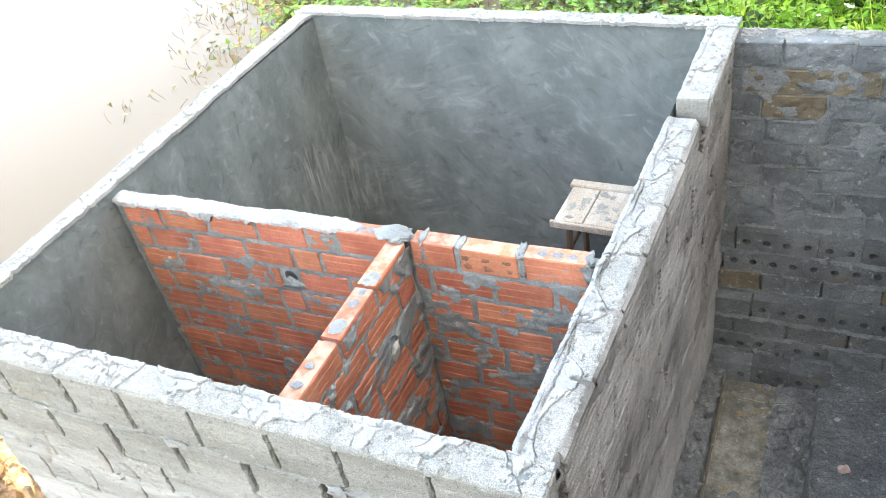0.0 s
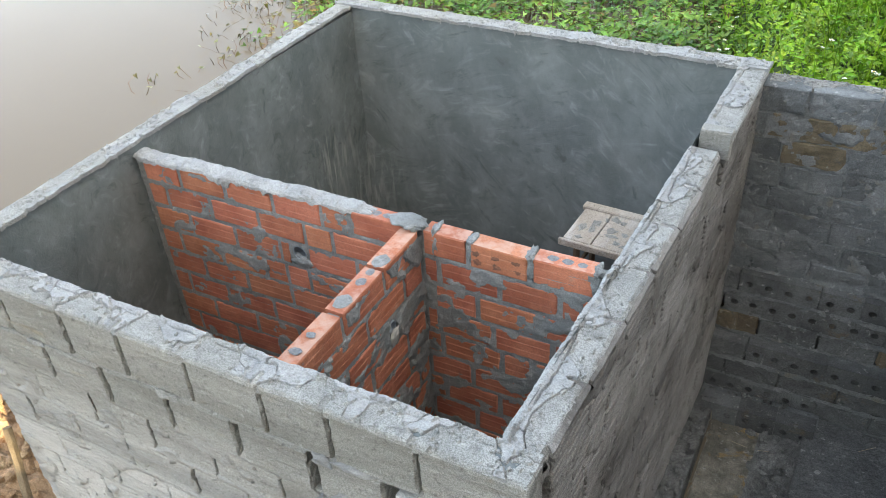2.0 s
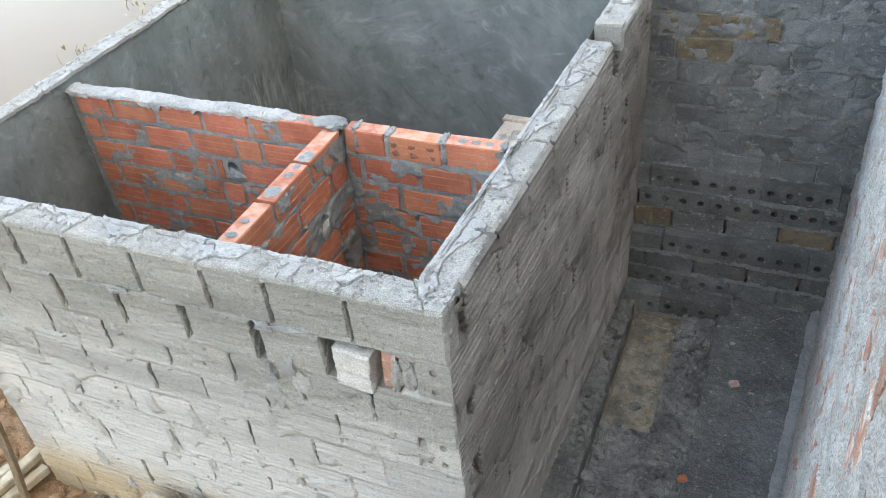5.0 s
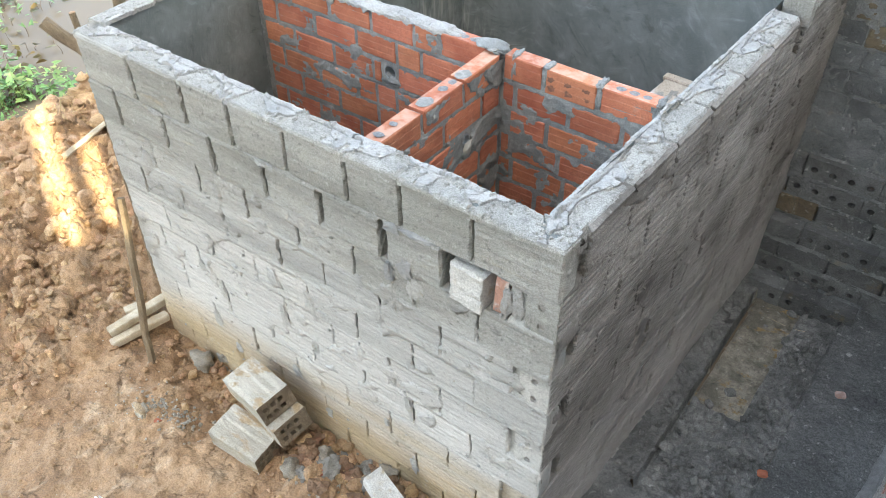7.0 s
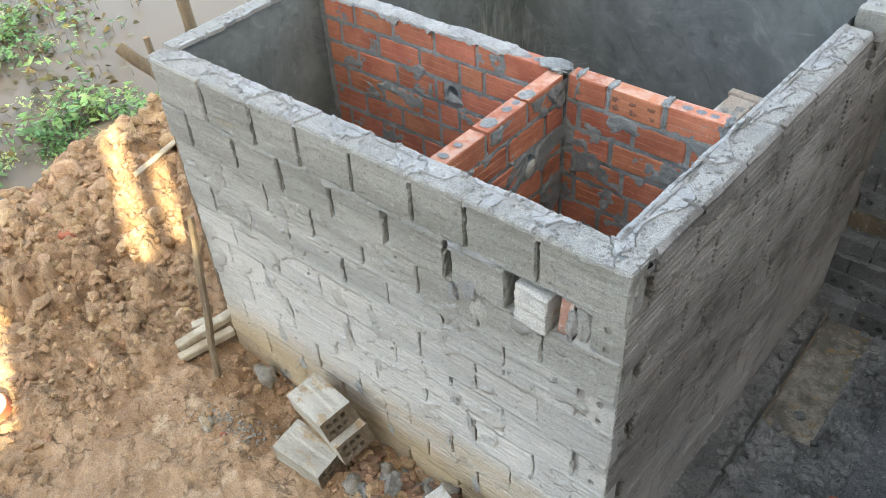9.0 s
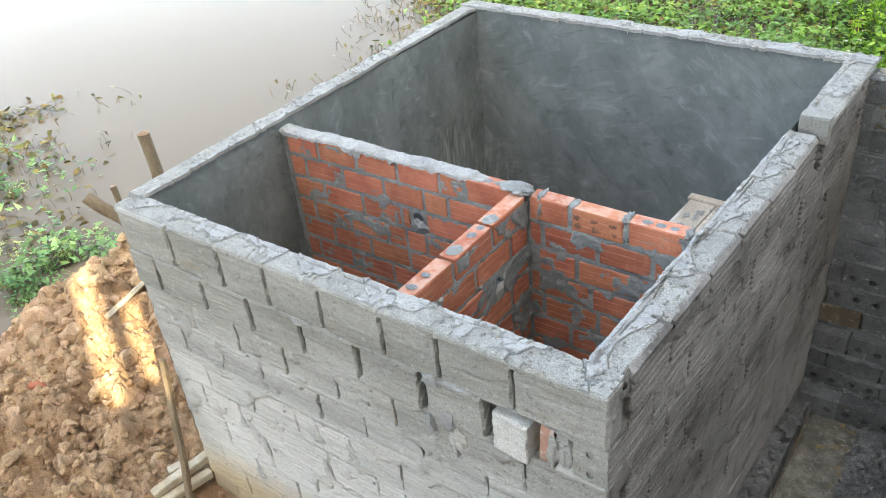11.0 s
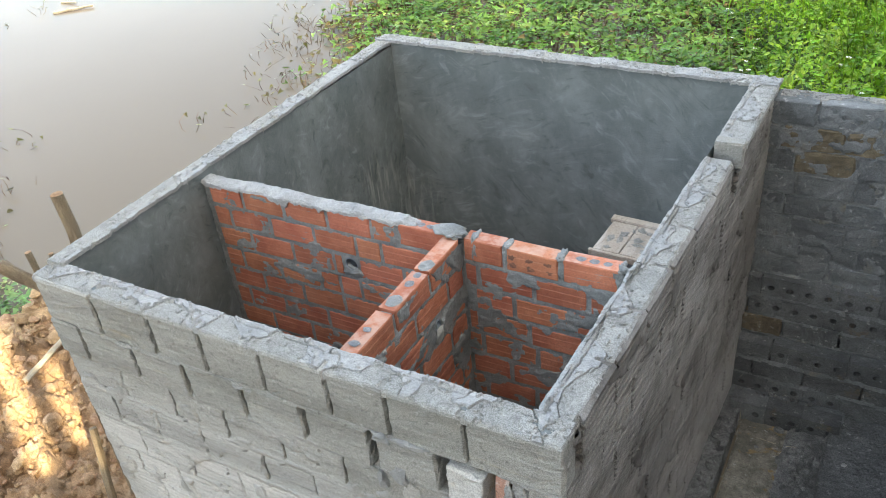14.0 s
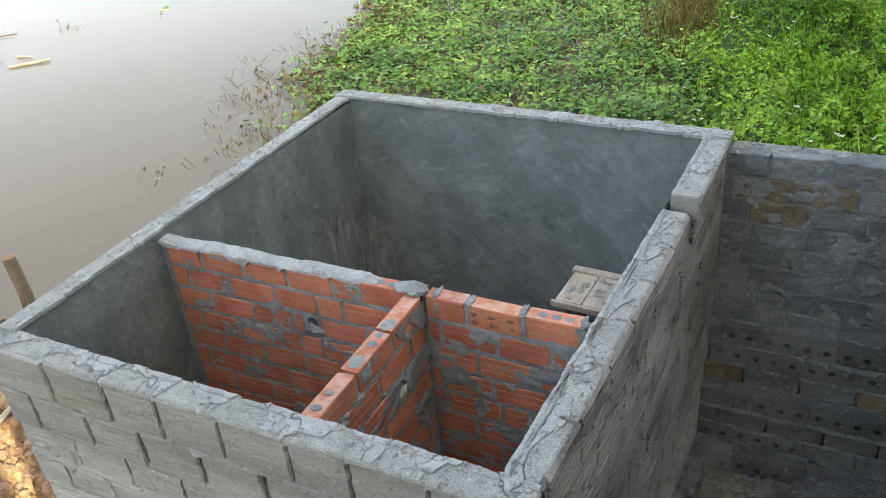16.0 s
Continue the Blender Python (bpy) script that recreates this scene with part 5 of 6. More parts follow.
for x, y, sx, sz, m, name, label in ((-1.83, -0.09, 0.062, 0.05, GREY_LUMP, "mortar_lump", "grey mortar lump in the mud by the wall"), (-1.76, 0.0, 0.04, 0.04, GREY_LUMP, "mortar_lump", "grey mortar lump in the mud by the wall"),
                                     (-1.80, -0.47, 0.04, 0.028, LOOSE, "brick_bit", "small pale brick fragment on the mud"), (-1.70, -0.46, 0.018, 0.014, RED_CHIP, "brick_bit", "small red brick fragment on the mud"),
                                     (-0.93, -0.22, 0.034, 0.026, RED_CHIP, "brick_bit", "red brick fragment on the rubble"), (-0.98, -0.13, 0.045, 0.035, GREY_LUMP, "mortar_lump", "grey mortar lump on the rubble"),
                                     (-0.88, -0.09, 0.05, 0.04, CLOD, "clod", "dry clay clod by the wall"), (-1.03, -0.28, 0.06, 0.04, GREY_LUMP, "mortar_lump", "grey mortar lump on the rubble"), (-0.70, -0.04, 0.05, 0.05, GREY_LUMP, "mortar_lump", "dark mortar lump against the wall"),
                                     (-3.42, -0.16, 0.055, 0.018, RED_CHIP, "brick_bit", "red tile fragment on the mud"), (-1.40, -0.80, 0.035, 0.018, RED_CHIP, "brick_bit", "red brick fragment on the mud")):
    me = lump_mesh(name, (sx, sx * 0.8, sz), m, x * 13, sub=3, rough=0.55, smooth=True) if m is not RED_CHIP else boxes_mesh(name, [(-sx, -sx * 0.7, -sz, sx, sx * 0.7, sz)], m, sz * 0.4)
    thing(name, me, label, name.replace("_", " "), at=pose(x, y, mud_z(x, y) + sz * 0.45, 8, 12, x * 200))
# darker brown and grey for the pile by the wall foot
DARK_CLOD = mat("dark_clod", (0.20, 0.125, 0.080), (0.40, 0.265, 0.175), (0.30, 0.15, 0.095), s1=9, s2=30, bump=1.0, grain=130, speckle=0.25, lumps=1.0, rand=0.2)
DARK_LUMP = mat("dark_lump", (0.19, 0.18, 0.165), (0.36, 0.35, 0.325), (0.30, 0.22, 0.15), s1=12, s2=40, bump=1.0, grain=180, speckle=0.3, rand=0.15)
pile = random.Random(23)
for k in range(58):
    x = pile.uniform(-1.25, -0.40)
    y = -0.045 - abs(pile.gauss(0, 0.11)) - 0.05 * (x < -0.9)
    size = pile.choice((0.02, 0.026, 0.034, 0.045))
    kind = pile.choice((DARK_CLOD, DARK_CLOD, DARK_CLOD, DARK_LUMP, DARK_LUMP))
    name, label = ("clod", "brown clay clod on the rubble by the wall foot") if kind is DARK_CLOD else ("mortar_lump", "grey mortar lump on the rubble by the wall foot")
    thing(name, lump_mesh(name, (size * pile.uniform(0.9, 1.3), size, size * pile.uniform(0.7, 0.95)), kind, k * 3.7, sub=3, rough=0.6, smooth=False), label, name.replace("_", " "), "rubble by the wall foot",
          at=pose(x, y, mud_z(x, y) + size * 0.35, pile.uniform(-15, 15), pile.uniform(-15, 15), pile.uniform(0, 360)))
bag = sheet("plastic_bag", -0.075, 0.075, -0.05, 0.05, 0.004, lambda x, y: 0.05 * abs(fbm(x * 26, y * 26, 4.0)) + 0.012 * fbm(x * 70, y * 70, 2.0) - 0.07 * max(0, (x / 0.075) ** 2 + (y / 0.05) ** 2 - 0.6), BAG, False)
thing("plastic_bag", bag, "crumpled white plastic bag on the mud", "bag", at=pose(-1.56, -0.90, mud_z(-1.56, -0.9) + 0.012, 0, 0, 30))


spool = thing("spool", None, "round white spool with a red-brown rim lying on the mud", "spool", at=pose(-2.69, -1.045, mud_z(-2.69, -1.045) + 0.022, 16, 17, 0))
bm = bmesh.new()
rings = [(0.0, 0.018), (0.008, 0.018), (0.010, 0.026), (0.016, 0.027), (0.020, 0.023), (0.034, 0.026), (0.038, 0.030), (0.056, 0.031), (0.062, 0.027)]
grid = [[bm.verts.new((r * math.cos(k * math.pi / 16), r * math.sin(k * math.pi / 16), z)) for k in range(32)] for r, z in rings[1:]]
for a, b in zip(grid, grid[1:]):
    for k in range(32):
        bm.faces.new((a[k], b[k], b[(k + 1) % 32], a[(k + 1) % 32]))
bm.faces.new(grid[0])
me = bpy.data.meshes.new("face")
bm.to_mesh(me)
bm.free()
me.materials.append(BAG)
part("face", me, spool, "white ringed face with a small hole")
part("rim", tube("rim", 0.060, 0.066, 0.06, RED_CHIP, 32), spool, "red-brown rim", at=pose(0, 0, 0.028, -90))


def clod_field(name, label, spots, m, sub=1, parent=None):
    """Many loose lumps in one mesh."""
    base = bmesh.new()
    bmesh.ops.create_icosphere(base, subdivisions=sub, radius=1)
    bv = np.array([v.co[:] for v in base.verts])
    bf = np.array([[v.index for v in f.verts] for f in base.faces])
    base.free()
    rng = np.random.default_rng(5)
    V, F = [], []
    for k, (x, y, z, s) in enumerate(spots):
        a = rng.uniform(0, 6.28)
        c, sn = math.cos(a), math.sin(a)
        wob = 0.24 if sub < 2 else 0.09
        q = bv * (1 + rng.uniform(-wob, wob, (len(bv), 1)) + (0.12 * np.sin(bv @ rng.normal(0, 3.6, (3, 1)) + rng.uniform(0, 6)) if sub > 1 else 0) + 0.25 * np.sin(bv @ rng.normal(0, 2.2, (3, 1)) + rng.uniform(0, 6))) * s * rng.uniform(0.7, 1.25, 3) * np.array([1, 1, 0.8])
        for _ in range(5):                       # broken facets
            d = rng.normal(0, 1, 3)
            d /= np.linalg.norm(d)
            q = q - np.maximum(0, q @ d - s * rng.uniform(0.58, 0.88))[:, None] * d
        q = np.stack([q[:, 0] * c - q[:, 1] * sn, q[:, 0] * sn + q[:, 1] * c, q[:, 2]], 1) + np.array([x, y, z])
        V.append(q)
        F.append(bf + k * len(bv))
    me = mesh_of(name, np.concatenate(V).tolist(), np.concatenate(F).tolist(), m)
    if parent:
        return part(name, me, parent, label, kind="stuff")
    return thing(name, me, label, "clods", kind="stuff")


spots = []
for k in range(900):                       # flakes of mortar along the joints of the side wall
    y, z = random.uniform(0.02, 2.38), random.choice(beds) + random.gauss(0, 0.012) if random.random() < 0.55 else random.uniform(-0.05, 1.5)
    if fbm(y * 3, z * 3, 61.0) > -0.08:
        spots.append((0.004 + LEAN_R * y + random.uniform(-0.006, 0.001), y, z, random.choice((0.003, 0.004, 0.006, 0.009))))
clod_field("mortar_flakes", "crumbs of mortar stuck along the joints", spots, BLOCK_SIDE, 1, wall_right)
spots = []
for k in range(700):                       # and of the front wall
    x, z = random.uniform(-2.12, -0.03), random.choice(beds[1:]) + 0.006 + random.gauss(0, 0.012) if random.random() < 0.7 else random.uniform(-0.05, 1.3)
    if fbm(x * 3, z * 3, 62.0) > 0.0:
        spots.append((x, -0.018 + random.uniform(-0.003, 0.004), z, random.choice((0.0025, 0.0035, 0.005, 0.008))))
clod_field("mortar_flakes", "crumbs of mortar stuck along the joints", spots, MORTAR_PALE, 1, wall_front)
crumbs = random.Random(31)
spots = []
for cx, cy, n, spread in ((-1.76, -0.40, 70, 0.055), (-1.60, -0.36, 50, 0.045), (-1.72, -0.02, 40, 0.05), (-0.85, -0.20, 90, 0.11)):
    for k in range(n):
        x, y = cx + crumbs.gauss(0, spread), min(cy + crumbs.gauss(0, spread * 0.7), -0.03)
        size = crumbs.choice((0.004, 0.006, 0.008, 0.011))
        spots.append((x, y, mud_z(x, y) + size * 0.3, size))
clod_field("mortar_crumbs", "grey crumbs of spilt mortar on the mud", spots, GREY_LUMP, 1)


def churned(x, y):
    return smooth01((-2.2 - x) / 0.9 + 0.25 + 0.5 * fbm(x * 1.1, y * 1.1, 6.0)) * (0.3 + 0.7 * smooth01((y + 1.2) / 0.8))


spots, large = [], []
for k in range(6500):
    x, y = random.uniform(-4.9, -2.15), random.uniform(-1.2, 1.5)
    h = mud_height(x, y)
    if random.random() < churned(x, y) ** 0.6 and h > -0.2:
        s = random.choice((0.006, 0.008, 0.010, 0.014, 0.02, 0.026))
        spots.append((x, y, h + s * 0.1, s * random.uniform(0.7, 1.3)))
for k in range(1300):
    x, y = random.uniform(-4.75, -2.35), random.uniform(-1.0, 1.4)
    h = mud_height(x, y)
    far = smooth01((-2.6 - x) / 1.6)
    if random.random() < churned(x, y) * (0.25 + 0.75 * far) and h > -0.19:
        s = random.uniform(0.022, 0.055) * (0.8 + 1.5 * far * random.random() ** 3)
        large.append((x, y, h - s * 0.12, s))
for k in range(420):
    x, y = random.uniform(-2.1, -0.4), -abs(random.gauss(0.0, 0.18)) - 0.03
    s = random.choice((0.006, 0.008, 0.012, 0.018, 0.026))
    spots.append((x, y, mud_height(x, y) + s * 0.3, s))
for k in range(46):
    x, y = random.uniform(-1.18, -0.55), random.uniform(-0.26, -0.03)
    s = random.uniform(0.022, 0.042)
    large.append((x, y, mud_height(x, y) + s * 0.4, s))
for k in range(1500):
    x, y = random.uniform(-3.2, 0.0), random.uniform(-2.2, -0.1)
    if fbm(x * 2.5, y * 2.5, 17.0) > -0.05:
        s = random.choice((0.003, 0.005, 0.007, 0.010))
        spots.append((x, y, mud_height(x, y) + s * 0.2, s))
clod_field("clay_clods", "loose clay crumbs strewn over the mud", spots, CLOD, 1)
clod_field("large_clods", "rounded lumps of dug clay heaped on the mud", large, CLOD, 2)
spots = []
for k in range(260):
    x, y = random.uniform(-2.6, -0.5), random.uniform(-1.5, -0.3)
    if fbm(x * 2, y * 2, 27.0) > 0.0:
        s = random.choice((0.002, 0.003, 0.004))
        spots.append((x, y, mud_height(x, y) + s * 0.4, s))
for k in range(90):
    x, y = random.gauss(-1.75, 0.16), random.gauss(-0.42, 0.07)
    s = random.choice((0.003, 0.005, 0.008))
    spots.append((x, y, mud_height(x, y) + s * 0.4, s))
clod_field("mortar_crumbs", "pale mortar crumbs trodden into the mud", spots, LOOSE, 1)

# ---- plants ----
rng = np.random.default_rng(11)
LEAF_SHAPE = np.array([(0, 0, 0), (-0.36, -0.22, 0.05), (-0.28, 0.32, 0.05), (0, 1, -0.10), (0.28, 0.32, 0.05), (0.36, -0.22, 0.05)], float)
BLADE_SHAPE = np.array([(0, 0, 0), (-0.24, 0.28, 0.04), (-0.17, 0.66, 0.02), (0, 1, -0.12), (0.17, 0.66, 0.02), (0.24, 0.28, 0.04)], float)
LEAF_FACES = np.array([(0, 3, 2, 1), (0, 5, 4, 3)])


def leaves(name, label, category, P, size, tilt, m, shape=LEAF_SHAPE):
    """One mesh of many small folded leaves at the points P."""
    n = len(P)
    yaw, pit, roll = rng.uniform(0, 2 * np.pi, n), rng.normal(tilt[0], tilt[1], n), rng.normal(0, 0.35, n)
    s = size * rng.uniform(0.6, 1.3, n)
    L = shape[None] * s[:, None, None]
    x, y, z = L[..., 0], L[..., 1], L[..., 2]
    c, d = np.cos(roll)[:, None], np.sin(roll)[:, None]
    x, z = x * c + z * d, -x * d + z * c
    c, d = np.cos(pit)[:, None], np.sin(pit)[:, None]
    y, z = y * c - z * d, y * d + z * c
    c, d = np.cos(yaw)[:, None], np.sin(yaw)[:, None]
    x, y = x * c - y * d, x * d + y * c
    V = np.stack([x, y, z], 2) + P[:, None, :]
    F = (LEAF_FACES[None] + (np.arange(n) * len(shape))[:, None, None]).reshape(-1, 4)
    return thing(name, mesh_of(name, V.reshape(-1, 3).tolist(), F.tolist(), m), label, category, kind="stuff")


def stalks(name, label, category, A, B, r, m, bend=0.0):
    """Thin bent stems from the points A to B, in one mesh."""
    n = len(A)
    k = 4
    tri = np.array([(math.cos(a), math.sin(a), 0) for a in (0.0, 2.094, 4.189)])
    off = rng.normal(0, 1, (n, 3)) * np.array([1, 1, 0.2]) * bend
    V = []
    for i in range(k):
        t = i / (k - 1)
        c = A * (1 - t) + B * t + off * (4 * t * (1 - t)) * np.linalg.norm(B - A, axis=1)[:, None]
        V.append(c[:, None, :] + tri[None] * (r * (1 - 0.5 * t)))
    V = np.stack(V, 1).reshape(-1, 3)
    F = []
    for i in range(k - 1):
        for e in range(3):
            F.append((i * 3 + e, i * 3 + (e + 1) % 3, i * 3 + 3 + (e + 1) % 3, i * 3 + 3 + e))
    F = (np.array(F)[None] + (np.arange(n) * k * 3)[:, None, None]).reshape(-1, 4)
    return thing(name, mesh_of(name, V.tolist(), F.tolist(), m), label, category, kind="stuff")


def patchy(x, y, s, seed):
    return np.array([fbm(a * s, b * s, seed) for a, b in zip(x, y)])


def bank_height(x, y):
    """The overgrown bank: under water at the pond side, rising to dry land."""
    edge = smooth01((x + 1.6 + 0.22 * (y - 6) + 0.4 * noise.noise(Vector((x * 0.5, y * 0.5, 3)))) / 2.2)
    return -0.40 + edge * (0.62 + 0.03 * (y - 5)) + 0.05 * fbm(x * 1.5, y * 1.5, 9.0)


bank = thing("bank", sheet("bank", -9, 14, 2.62, 40, 0.25, bank_height, SOIL), "dark overgrown bank beyond the tank", "bank", kind="structure")

# floating leaf mat over the shallow water
N = 105000
x, y = rng.uniform(-10.0, 1.5, N), 4.2 + 10.5 * rng.uniform(0, 1, N)
shore = np.where(y < 7.2, -5.30 - 0.58 * (y - 5.35), -6.38 - 0.19 * (y - 7.2))
inside = x - shore + 0.55 * patchy(x, y, 0.9, 1.0) + 0.3 * patchy(x, y, 3.0, 2.0)
dens = np.clip(inside / 0.8 + 0.25, 0.0, 1.0) ** 1.6
dens *= np.clip(0.75 + 0.9 * patchy(x, y, 1.3, 8.0), 0.25, 1.0)
keep = rng.uniform(0, 1, N) < dens
x, y, inside = x[keep], y[keep], inside[keep]
z = WATER_Z + np.clip(rng.normal(0.07, 0.05, len(x)) + 0.05 * np.clip(inside, 0, 1.5) + 0.06 * patchy(x, y, 2.2, 5.0), 0.01, 0.4)
P = np.stack([x, y, z], 1)
old = (rng.uniform(0, 1, len(x)) < np.where(inside < 0.7, 0.45, 0.07))
leaves("water_spinach", "dense mat of green arrow-shaped water plant leaves", "water plants", P[~old], 0.070, (0.15, 0.35), LEAF)
leaves("dead_leaves", "yellowed and brown leaves among the water plants", "water plants", P[old] - np.array([0, 0, 0.04]), 0.08, (0.0, 0.3), DRY)
pick = rng.uniform(0, 1, len(x)) < np.where(inside < 1.2, 0.8, 0.25)
A = P[pick] * np.array([1, 1, 0]) + np.stack([rng.normal(0, 0.03, pick.sum()), rng.normal(0, 0.03, pick.sum()), np.full(pick.sum(), WATER_Z - 0.05)], 1)
stalks("plant_stems", "thin reddish stems standing in the water", "water plants", A, P[pick], 0.0035, STEM, 0.08)


def sprigs(n, x0, x1, y0, y1, seed, keep_if):
    """Scattered lone stems with a leaf or two, standing in open water."""
    g = np.random.default_rng(seed)
    A, B, L = [], [], []
    while len(A) < n:
        px, py = g.uniform(x0, x1), g.uniform(y0, y1)
        if not keep_if(px, py):
            continue
        a = np.array([px, py, WATER_Z - 0.05])
        for q in range(g.integers(1, 4)):
            b = a + np.array([g.normal(0, 0.11), g.normal(0, 0.11), g.uniform(0.07, 0.17)])
            A.append(a)
            B.append(b)
            if g.uniform() < 0.65:
                L.append(b)
    return np.array(A), np.array(B), np.array(L).reshape(-1, 3)


STRAW = mat("dry_straw", (0.42, 0.31, 0.14), (0.62, 0.50, 0.28), s1=5, bump=0, rand=0.3, island=True)
OLIVE = mat("olive_leaf", (0.085, 0.072, 0.022), (0.19, 0.165, 0.05), (0.16, 0.095, 0.045), s1=2, s2=8, rough=0.4, bump=0, rand=0.45, island=True, through_light=0.2)
def fringe(b):
    return -5.30 - 0.58 * (b - 5.35) if b < 7.2 else -6.38 - 0.19 * (b - 7.2)


sA, sB, sL = [], [], []
for n, x0, x1, y0, y1, seed, f in (
        (240, -8.6, -5.0, 4.6, 9.0, 1, lambda a, b: -0.75 + 0.6 * noise.noise(Vector((a, b, 2))) < a - fringe(b) < 0.25),
        (10, -5.9, -5.2, 3.4, 5.2, 2, lambda a, b: True),
        (14, -7.6, -6.4, 2.2, 3.3, 3, lambda a, b: True),
        (26, -13.2, -10.2, 5.4, 9.4, 4, lambda a, b: noise.noise(Vector((a * 0.9, b * 0.9, 5))) > 0.05)):
    a, b, c = sprigs(n, x0, x1, y0, y1, seed, f)
    sA.append(a), sB.append(b), sL.append(c)
sA, sB, sL = np.concatenate(sA), np.concatenate(sB), np.concatenate(sL)
stalks("lone_stems", "scattered thin stems in the open water", "water plants", sA, sB, 0.005, STEM, 0.16)
leaves("lone_leaves", "single small leaves over the open water", "water plants", sL, 0.060, (0.0, 0.35), OLIVE)

# drop-shaped leaves on bent stems off the near shore
N = 2300
x, y = rng.uniform(-8.4, -4.9, N), rng.uniform(0.2, 3.2, N)
near = np.clip(1.0 - np.abs((x + 6.3) * 0.45 + (y - 1.25) * 0.9) / 0.75, 0, 1) * np.clip((-4.75 - 0.22 * y - x) / 0.3, 0, 1)
ok = rng.uniform(0, 1, N) < near ** 0.7 * np.clip(0.35 + 1.5 * patchy(x, y, 1.3, 41.0), 0.06, 1)
x, y = x[ok], y[ok]
A = np.stack([x, y, np.full(len(x), WATER_Z - 0.04)], 1)
P = A + np.stack([rng.normal(0, 0.07, len(x)), rng.normal(0, 0.07, len(x)), rng.uniform(0.05, 0.13, len(x))], 1)
stalks("bent_stems", "bent brown stems standing in the shallow water", "water plants", A, P, 0.0035, STEM, 0.22)
half = rng.uniform(0, 1, len(x)) < 0.7
DROP_SHAPE = np.array([(0, 0, 0), (-0.30, 0.10, 0.03), (-0.27, 0.55, 0.02), (0, 1, -0.08), (0.27, 0.55, 0.02), (0.30, 0.10, 0.03)], float)
leaves("brown_leaves", "brown and olive drop-shaped leaves over the shallow water", "water plants", P[half], 0.085, (-0.1, 0.30), OLIVE, DROP_SHAPE)
leaves("drooping_leaves", "yellowed drop-shaped leaves over the shallow water", "water plants", P[~half], 0.08, (-0.1, 0.3), DRY, DROP_SHAPE)

# leafy patches along the near shore
SHORE_LEAF = mat("shore_leaf", (0.085, 0.185, 0.055), (0.25, 0.42, 0.15), (0.44, 0.52, 0.20), s1=1.4, s2=7, rough=0.42, spec=0.4, bump=0, rand=0.42, island=True, through_light=0.22)
N = 2600
x, y = rng.normal(-7.15, 0.50, N), rng.normal(1.12, 0.34, N)
y2 = rng.uniform(-0.7, 1.1, 1500)
x2 = -4.74 - 0.22 * y2 - np.abs(rng.normal(0, 0.26, 1500))
x, y = np.concatenate([x, x2]), np.concatenate([y, y2])
ok = (x < -4.72 - 0.2 * y) & (rng.uniform(0, 1, len(x)) < np.clip(0.34 + np.where(y < 0.3, 0.12, 0.0) + 1.7 * patchy(x, y, 2.9, 31.0), 0.04, 1.0))
x, y = x[ok], y[ok]
P = np.stack([x, y, WATER_Z + np.abs(rng.normal(0.10, 0.06, len(x)))], 1)
leaves("shore_leaves", "green arrow-shaped leaves crowded along the shore", "water plants", P, 0.058, (0.1, 0.35), SHORE_LEAF)
pick = rng.uniform(0, 1, len(x)) < 0.4
stalks("shore_stems", "thin stems under the shore leaves", "water plants", P[pick] * np.array([1, 1, 0]) + np.array([0, 0, WATER_Z - 0.05]), P[pick], 0.003, STEM, 0.12)

# pale floating rosettes
C = [(-5.50, 0.75), (-5.42, 0.80), (-5.62, 0.98), (-5.35, 1.05), (-5.18, 1.22), (-5.12, 1.30), (-6.55, 1.35), (-6.62, 1.42), (-5.05, 0.22), (-4.98, 0.16), (-5.2, 0.1), (-5.7, 0.7), (-11.1, 9.9), (-11.2, 10.1)]
P = np.concatenate([np.array([cx, cy, WATER_Z + 0.012]) + rng.normal(0, 1, (26, 3)) * np.array([0.055, 0.055, 0.004]) for cx, cy in C])
ROSETTE = mat("pale_rosette", (0.34, 0.42, 0.14), (0.58, 0.62, 0.30), s1=9, s2=30, rough=0.5, bump=0, rand=0.25, island=True, through_light=0.2)
leaves("floating_rosettes", "pale yellow-green floating rosettes near the shore", "water plants", P, 0.030, (0.45, 0.25), ROSETTE)
N = 420
x, y = rng.normal(-4.78, 0.09, N), rng.normal(0.52, 0.10, N)
P = np.stack([x, y, np.maximum(np.array([mud_height(a, b) for a, b in zip(x, y)]), WATER_Z) + np.abs(rng.normal(0.05, 0.05, N))], 1)
leaves("creeping_weed", "low tuft of tiny-leaved weed at the water's edge", "weeds", P, 0.024, (0.3, 0.5), SHORE_LEAF)
N = 110
x, y = rng.normal(-4.86, 0.14, N), rng.normal(1.10, 0.10, N)
P = np.stack([x, y, np.maximum(np.array([mud_height(a, b) for a, b in zip(x, y)]), WATER_Z) + np.abs(rng.normal(0.05, 0.05, N))], 1)
leaves("shore_weeds", "young bright green weeds on the mud edge", "weeds", P, 0.055, (0.3, 0.4), SHORE_LEAF)
N = 70
x, y = rng.normal(-4.15, 0.16, N), rng.normal(0.72, 0.10, N)
A = np.stack([x, y, np.array([mud_height(a, b) for a, b in zip(x, y)]) + 0.03], 1)
stalks("straw_wisps", "wisps of dry straw on the clay heap", "straw", A, A + np.stack([rng.normal(0, 0.07, N), rng.normal(0, 0.07, N), rng.uniform(0.0, 0.05, N)], 1), 0.002, STRAW, 0.15)

# weeds on the bank: leafy bushes, grass, white flowers
N = 160000
x, y = rng.uniform(-2.6, 6.5, N), 3.6 + 11.5 * rng.uniform(0, 1, N)
inside = x + 0.95 + 0.16 * (y - 6) + 0.6 * patchy(x, y, 0.8, 12.0)
keep = rng.uniform(0, 1, N) < np.clip(inside / 1.1, 0, 1)
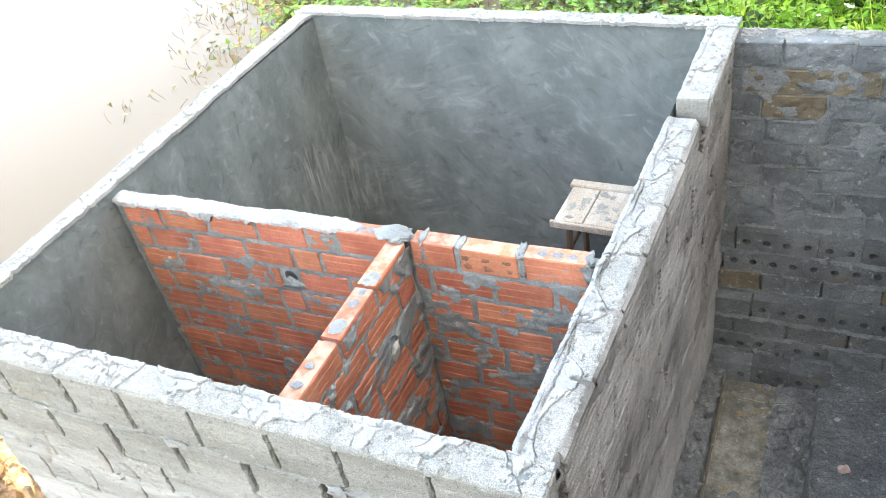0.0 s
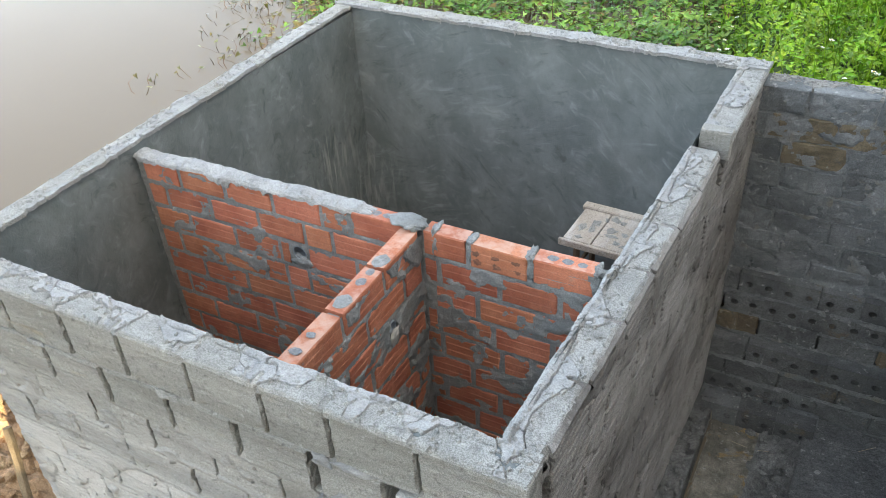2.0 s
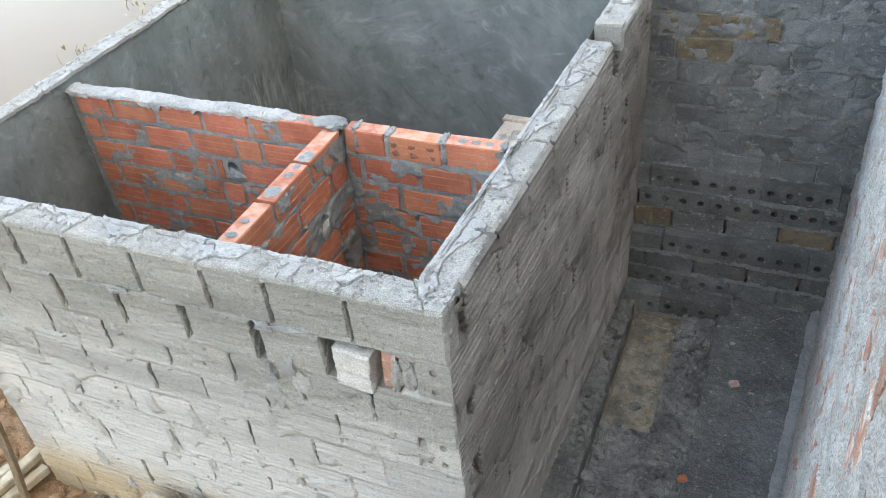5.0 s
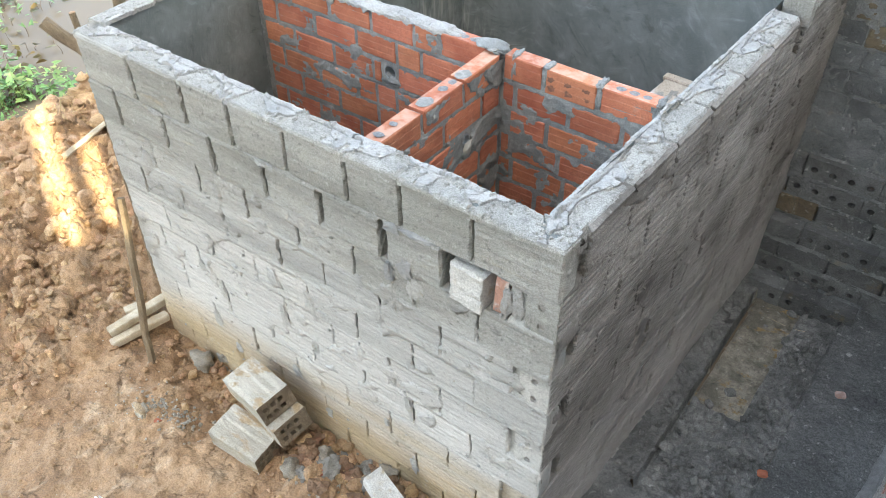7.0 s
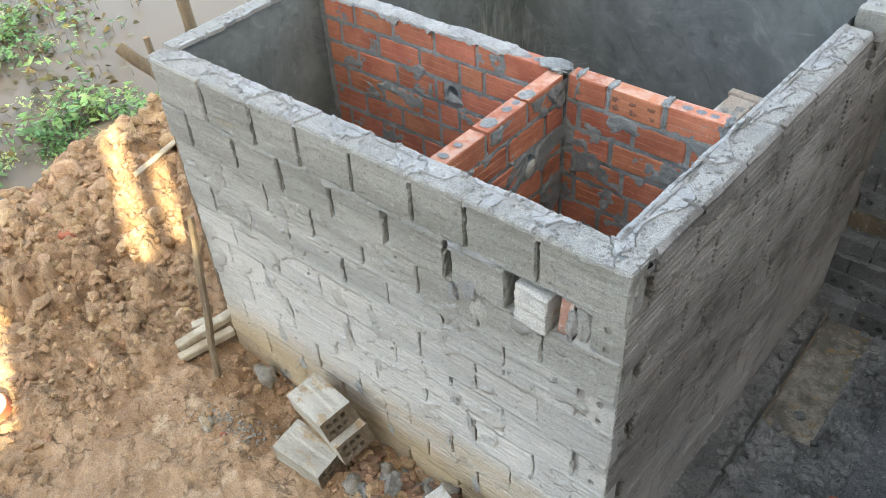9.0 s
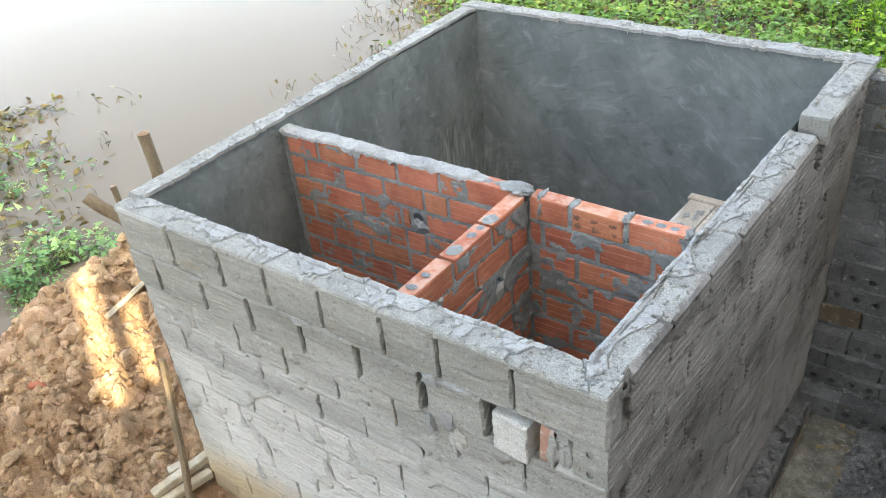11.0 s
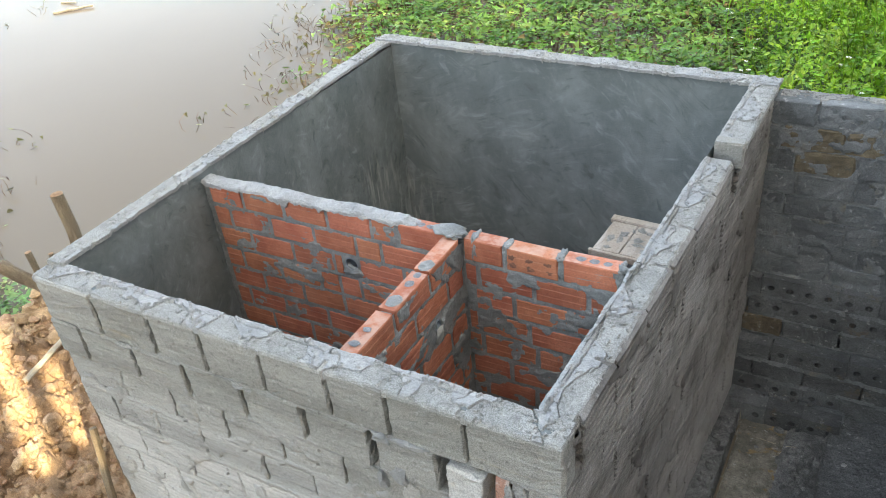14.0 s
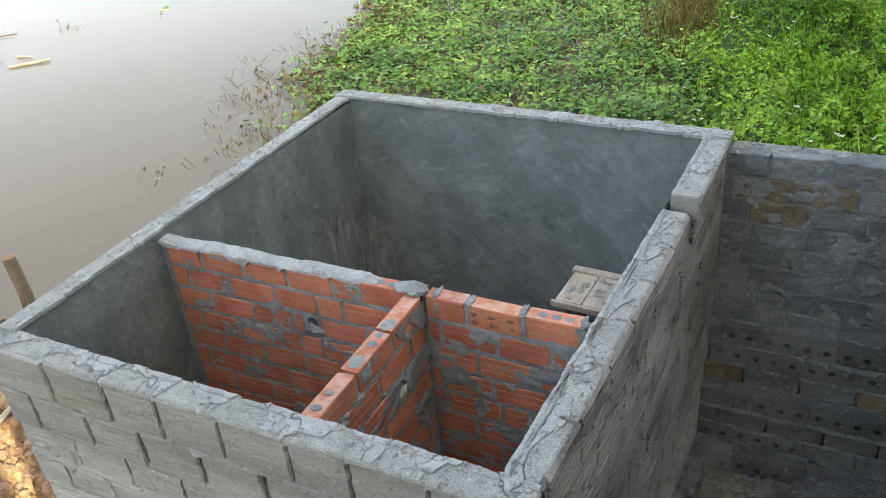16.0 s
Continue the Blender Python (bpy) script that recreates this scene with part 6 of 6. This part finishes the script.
x, y, inside = x[keep], y[keep], inside[keep]
lump = np.clip(0.30 + 0.45 * patchy(x, y, 1.1, 14.0) + 0.25 * patchy(x, y, 3.2, 15.0), 0.05, 0.9)
h = np.array([bank_height(a, b) for a, b in zip(x, y)])
P = np.stack([x, y, np.maximum(h, WATER_Z) + lump * (0.45 + 0.75 * rng.uniform(0, 1, len(x)) ** 0.6)], 1)
leaves("bank_weeds", "lush bright green leafy weeds on the bank", "weeds", P, 0.066, (0.25, 0.45), WEED, BLADE_SHAPE)
pick = rng.uniform(0, 1, len(x)) < 0.06
A = np.stack([x[pick], y[pick], h[pick]], 1)
B = P[pick] + np.stack([rng.normal(0, 0.12, pick.sum()), rng.normal(0, 0.12, pick.sum()), rng.uniform(0.05, 0.3, pick.sum())], 1)
stalks("bank_grass", "long thin grass blades among the weeds", "grass", A, B, 0.006, WEED, 0.12)
N = 480
x, y = rng.normal(-1.55, 0.32, N), rng.normal(9.7, 0.6, N)
h = np.array([bank_height(a, b) for a, b in zip(x, y)])
A = np.stack([x, y, np.maximum(h, WATER_Z)], 1)
B = A + np.stack([rng.normal(0, 0.15, N), rng.normal(0, 0.15, N), rng.uniform(0.2, 0.65, N)], 1)
stalks("dry_grass", "tuft of dry brown grass on the bank", "grass", A, B, 0.006, DRY, 0.15)


def flowers(n):
    """Small white five-petalled flowers with yellow middles."""
    V, F, M = [], [], []
    while n:
        px, py = rng.uniform(-1.2, 4.8), rng.uniform(4.6, 12.0)
        if px + 0.9 + 0.24 * (py - 6) < 0 or noise.noise(Vector((px * 0.9, py * 0.9, 8))) < 0.0:
            continue
        n -= 1
        for q in range(rng.integers(1, 4)):
            cx, cy = px + rng.normal(0, 0.05), py + rng.normal(0, 0.05)
            cz = bank_height(cx, cy) + 0.42 + 0.45 * fbm(cx * 1.1, cy * 1.1, 14.0) + rng.uniform(0.02, 0.2)
            r, a0, tx = rng.uniform(0.014, 0.024), rng.uniform(0, 6), rng.normal(0, 0.3)
            for p in range(5):
                a = a0 + p * 1.2566
                k = len(V)
                for rr, da in ((0.15, 0), (0.8, 0.42), (1.05, 0), (0.8, -0.42)):
                    ux, uy = r * rr * math.cos(a + da), r * rr * math.sin(a + da)
                    V.append((cx + ux, cy + uy, cz + ux * tx + 0.25 * abs(r * rr)))
                F.append((k, k + 3, k + 2, k + 1))
                M.append(0)
            k = len(V)
            for p in range(6):
                V.append((cx + 0.3 * r * math.cos(p * 1.047), cy + 0.3 * r * math.sin(p * 1.047), cz + 0.3 * r))
            F.append(tuple(range(k, k + 6)))
            M.append(1)
    me = mesh_of("wild_flowers", V, F, PETAL)
    me.materials.append(YOLK)
    me.polygons.foreach_set("material_index", M)
    thing("wild_flowers", me, "small white wild flowers with yellow middles", "flowers", kind="stuff")


flowers(150)
for x, y, a, ln, r in ((-11.40, 7.06, 2, 0.34, 0.022), (-11.00, 6.80, 45, 0.60, 0.026), (-13.15, 7.82, 37, 0.80, 0.014)):
    thing("driftwood", pole_mesh("driftwood", line_points((-ln / 2, 0, 0), (ln / 2, 0, 0.02), 5, 0.03, x), r, r * 0.7, WOOD_DARK if r < 0.02 else TIMBER, 7), "floating piece of broken cane in the pond", "driftwood", at=pose(x, y, WATER_Z + 0.012, 0, 0, a))

# ---- added blocker out of view that keeps the sun off; its slits let three beams through ----
HX, HY, HD = 0.902, -0.431, 9.0
slits = ((-2.10, 0.12, 6.5, 7.3), (-1.25, 0.100, 7.15, 8.3), (-1.035, 0.068, 7.2, 7.95))
bx, last = [], -14.0
for t, w, z0, z1 in slits:
    bx.append((last, 0, -0.5, t - w / 2, 0.3, 19.0))
    bx += [(t - w / 2, 0, -0.5, t + w / 2, 0.3, z0), (t - w / 2, 0, z1, t + w / 2, 0.3, 19.0)]
    last = t + w / 2
bx += [(last, 0, -0.5, 22.0, 0.3, 19.0)]
sun_blocker = thing("wall_house", boxes_mesh("wall_house", bx, BLOCKER), "unseen sun blocker behind the site, slit for three beams", "wall", kind="structure",
              at=pose(HX * HD, HY * HD, 0, 0, 0, math.degrees(math.atan2(HX, -HY))))
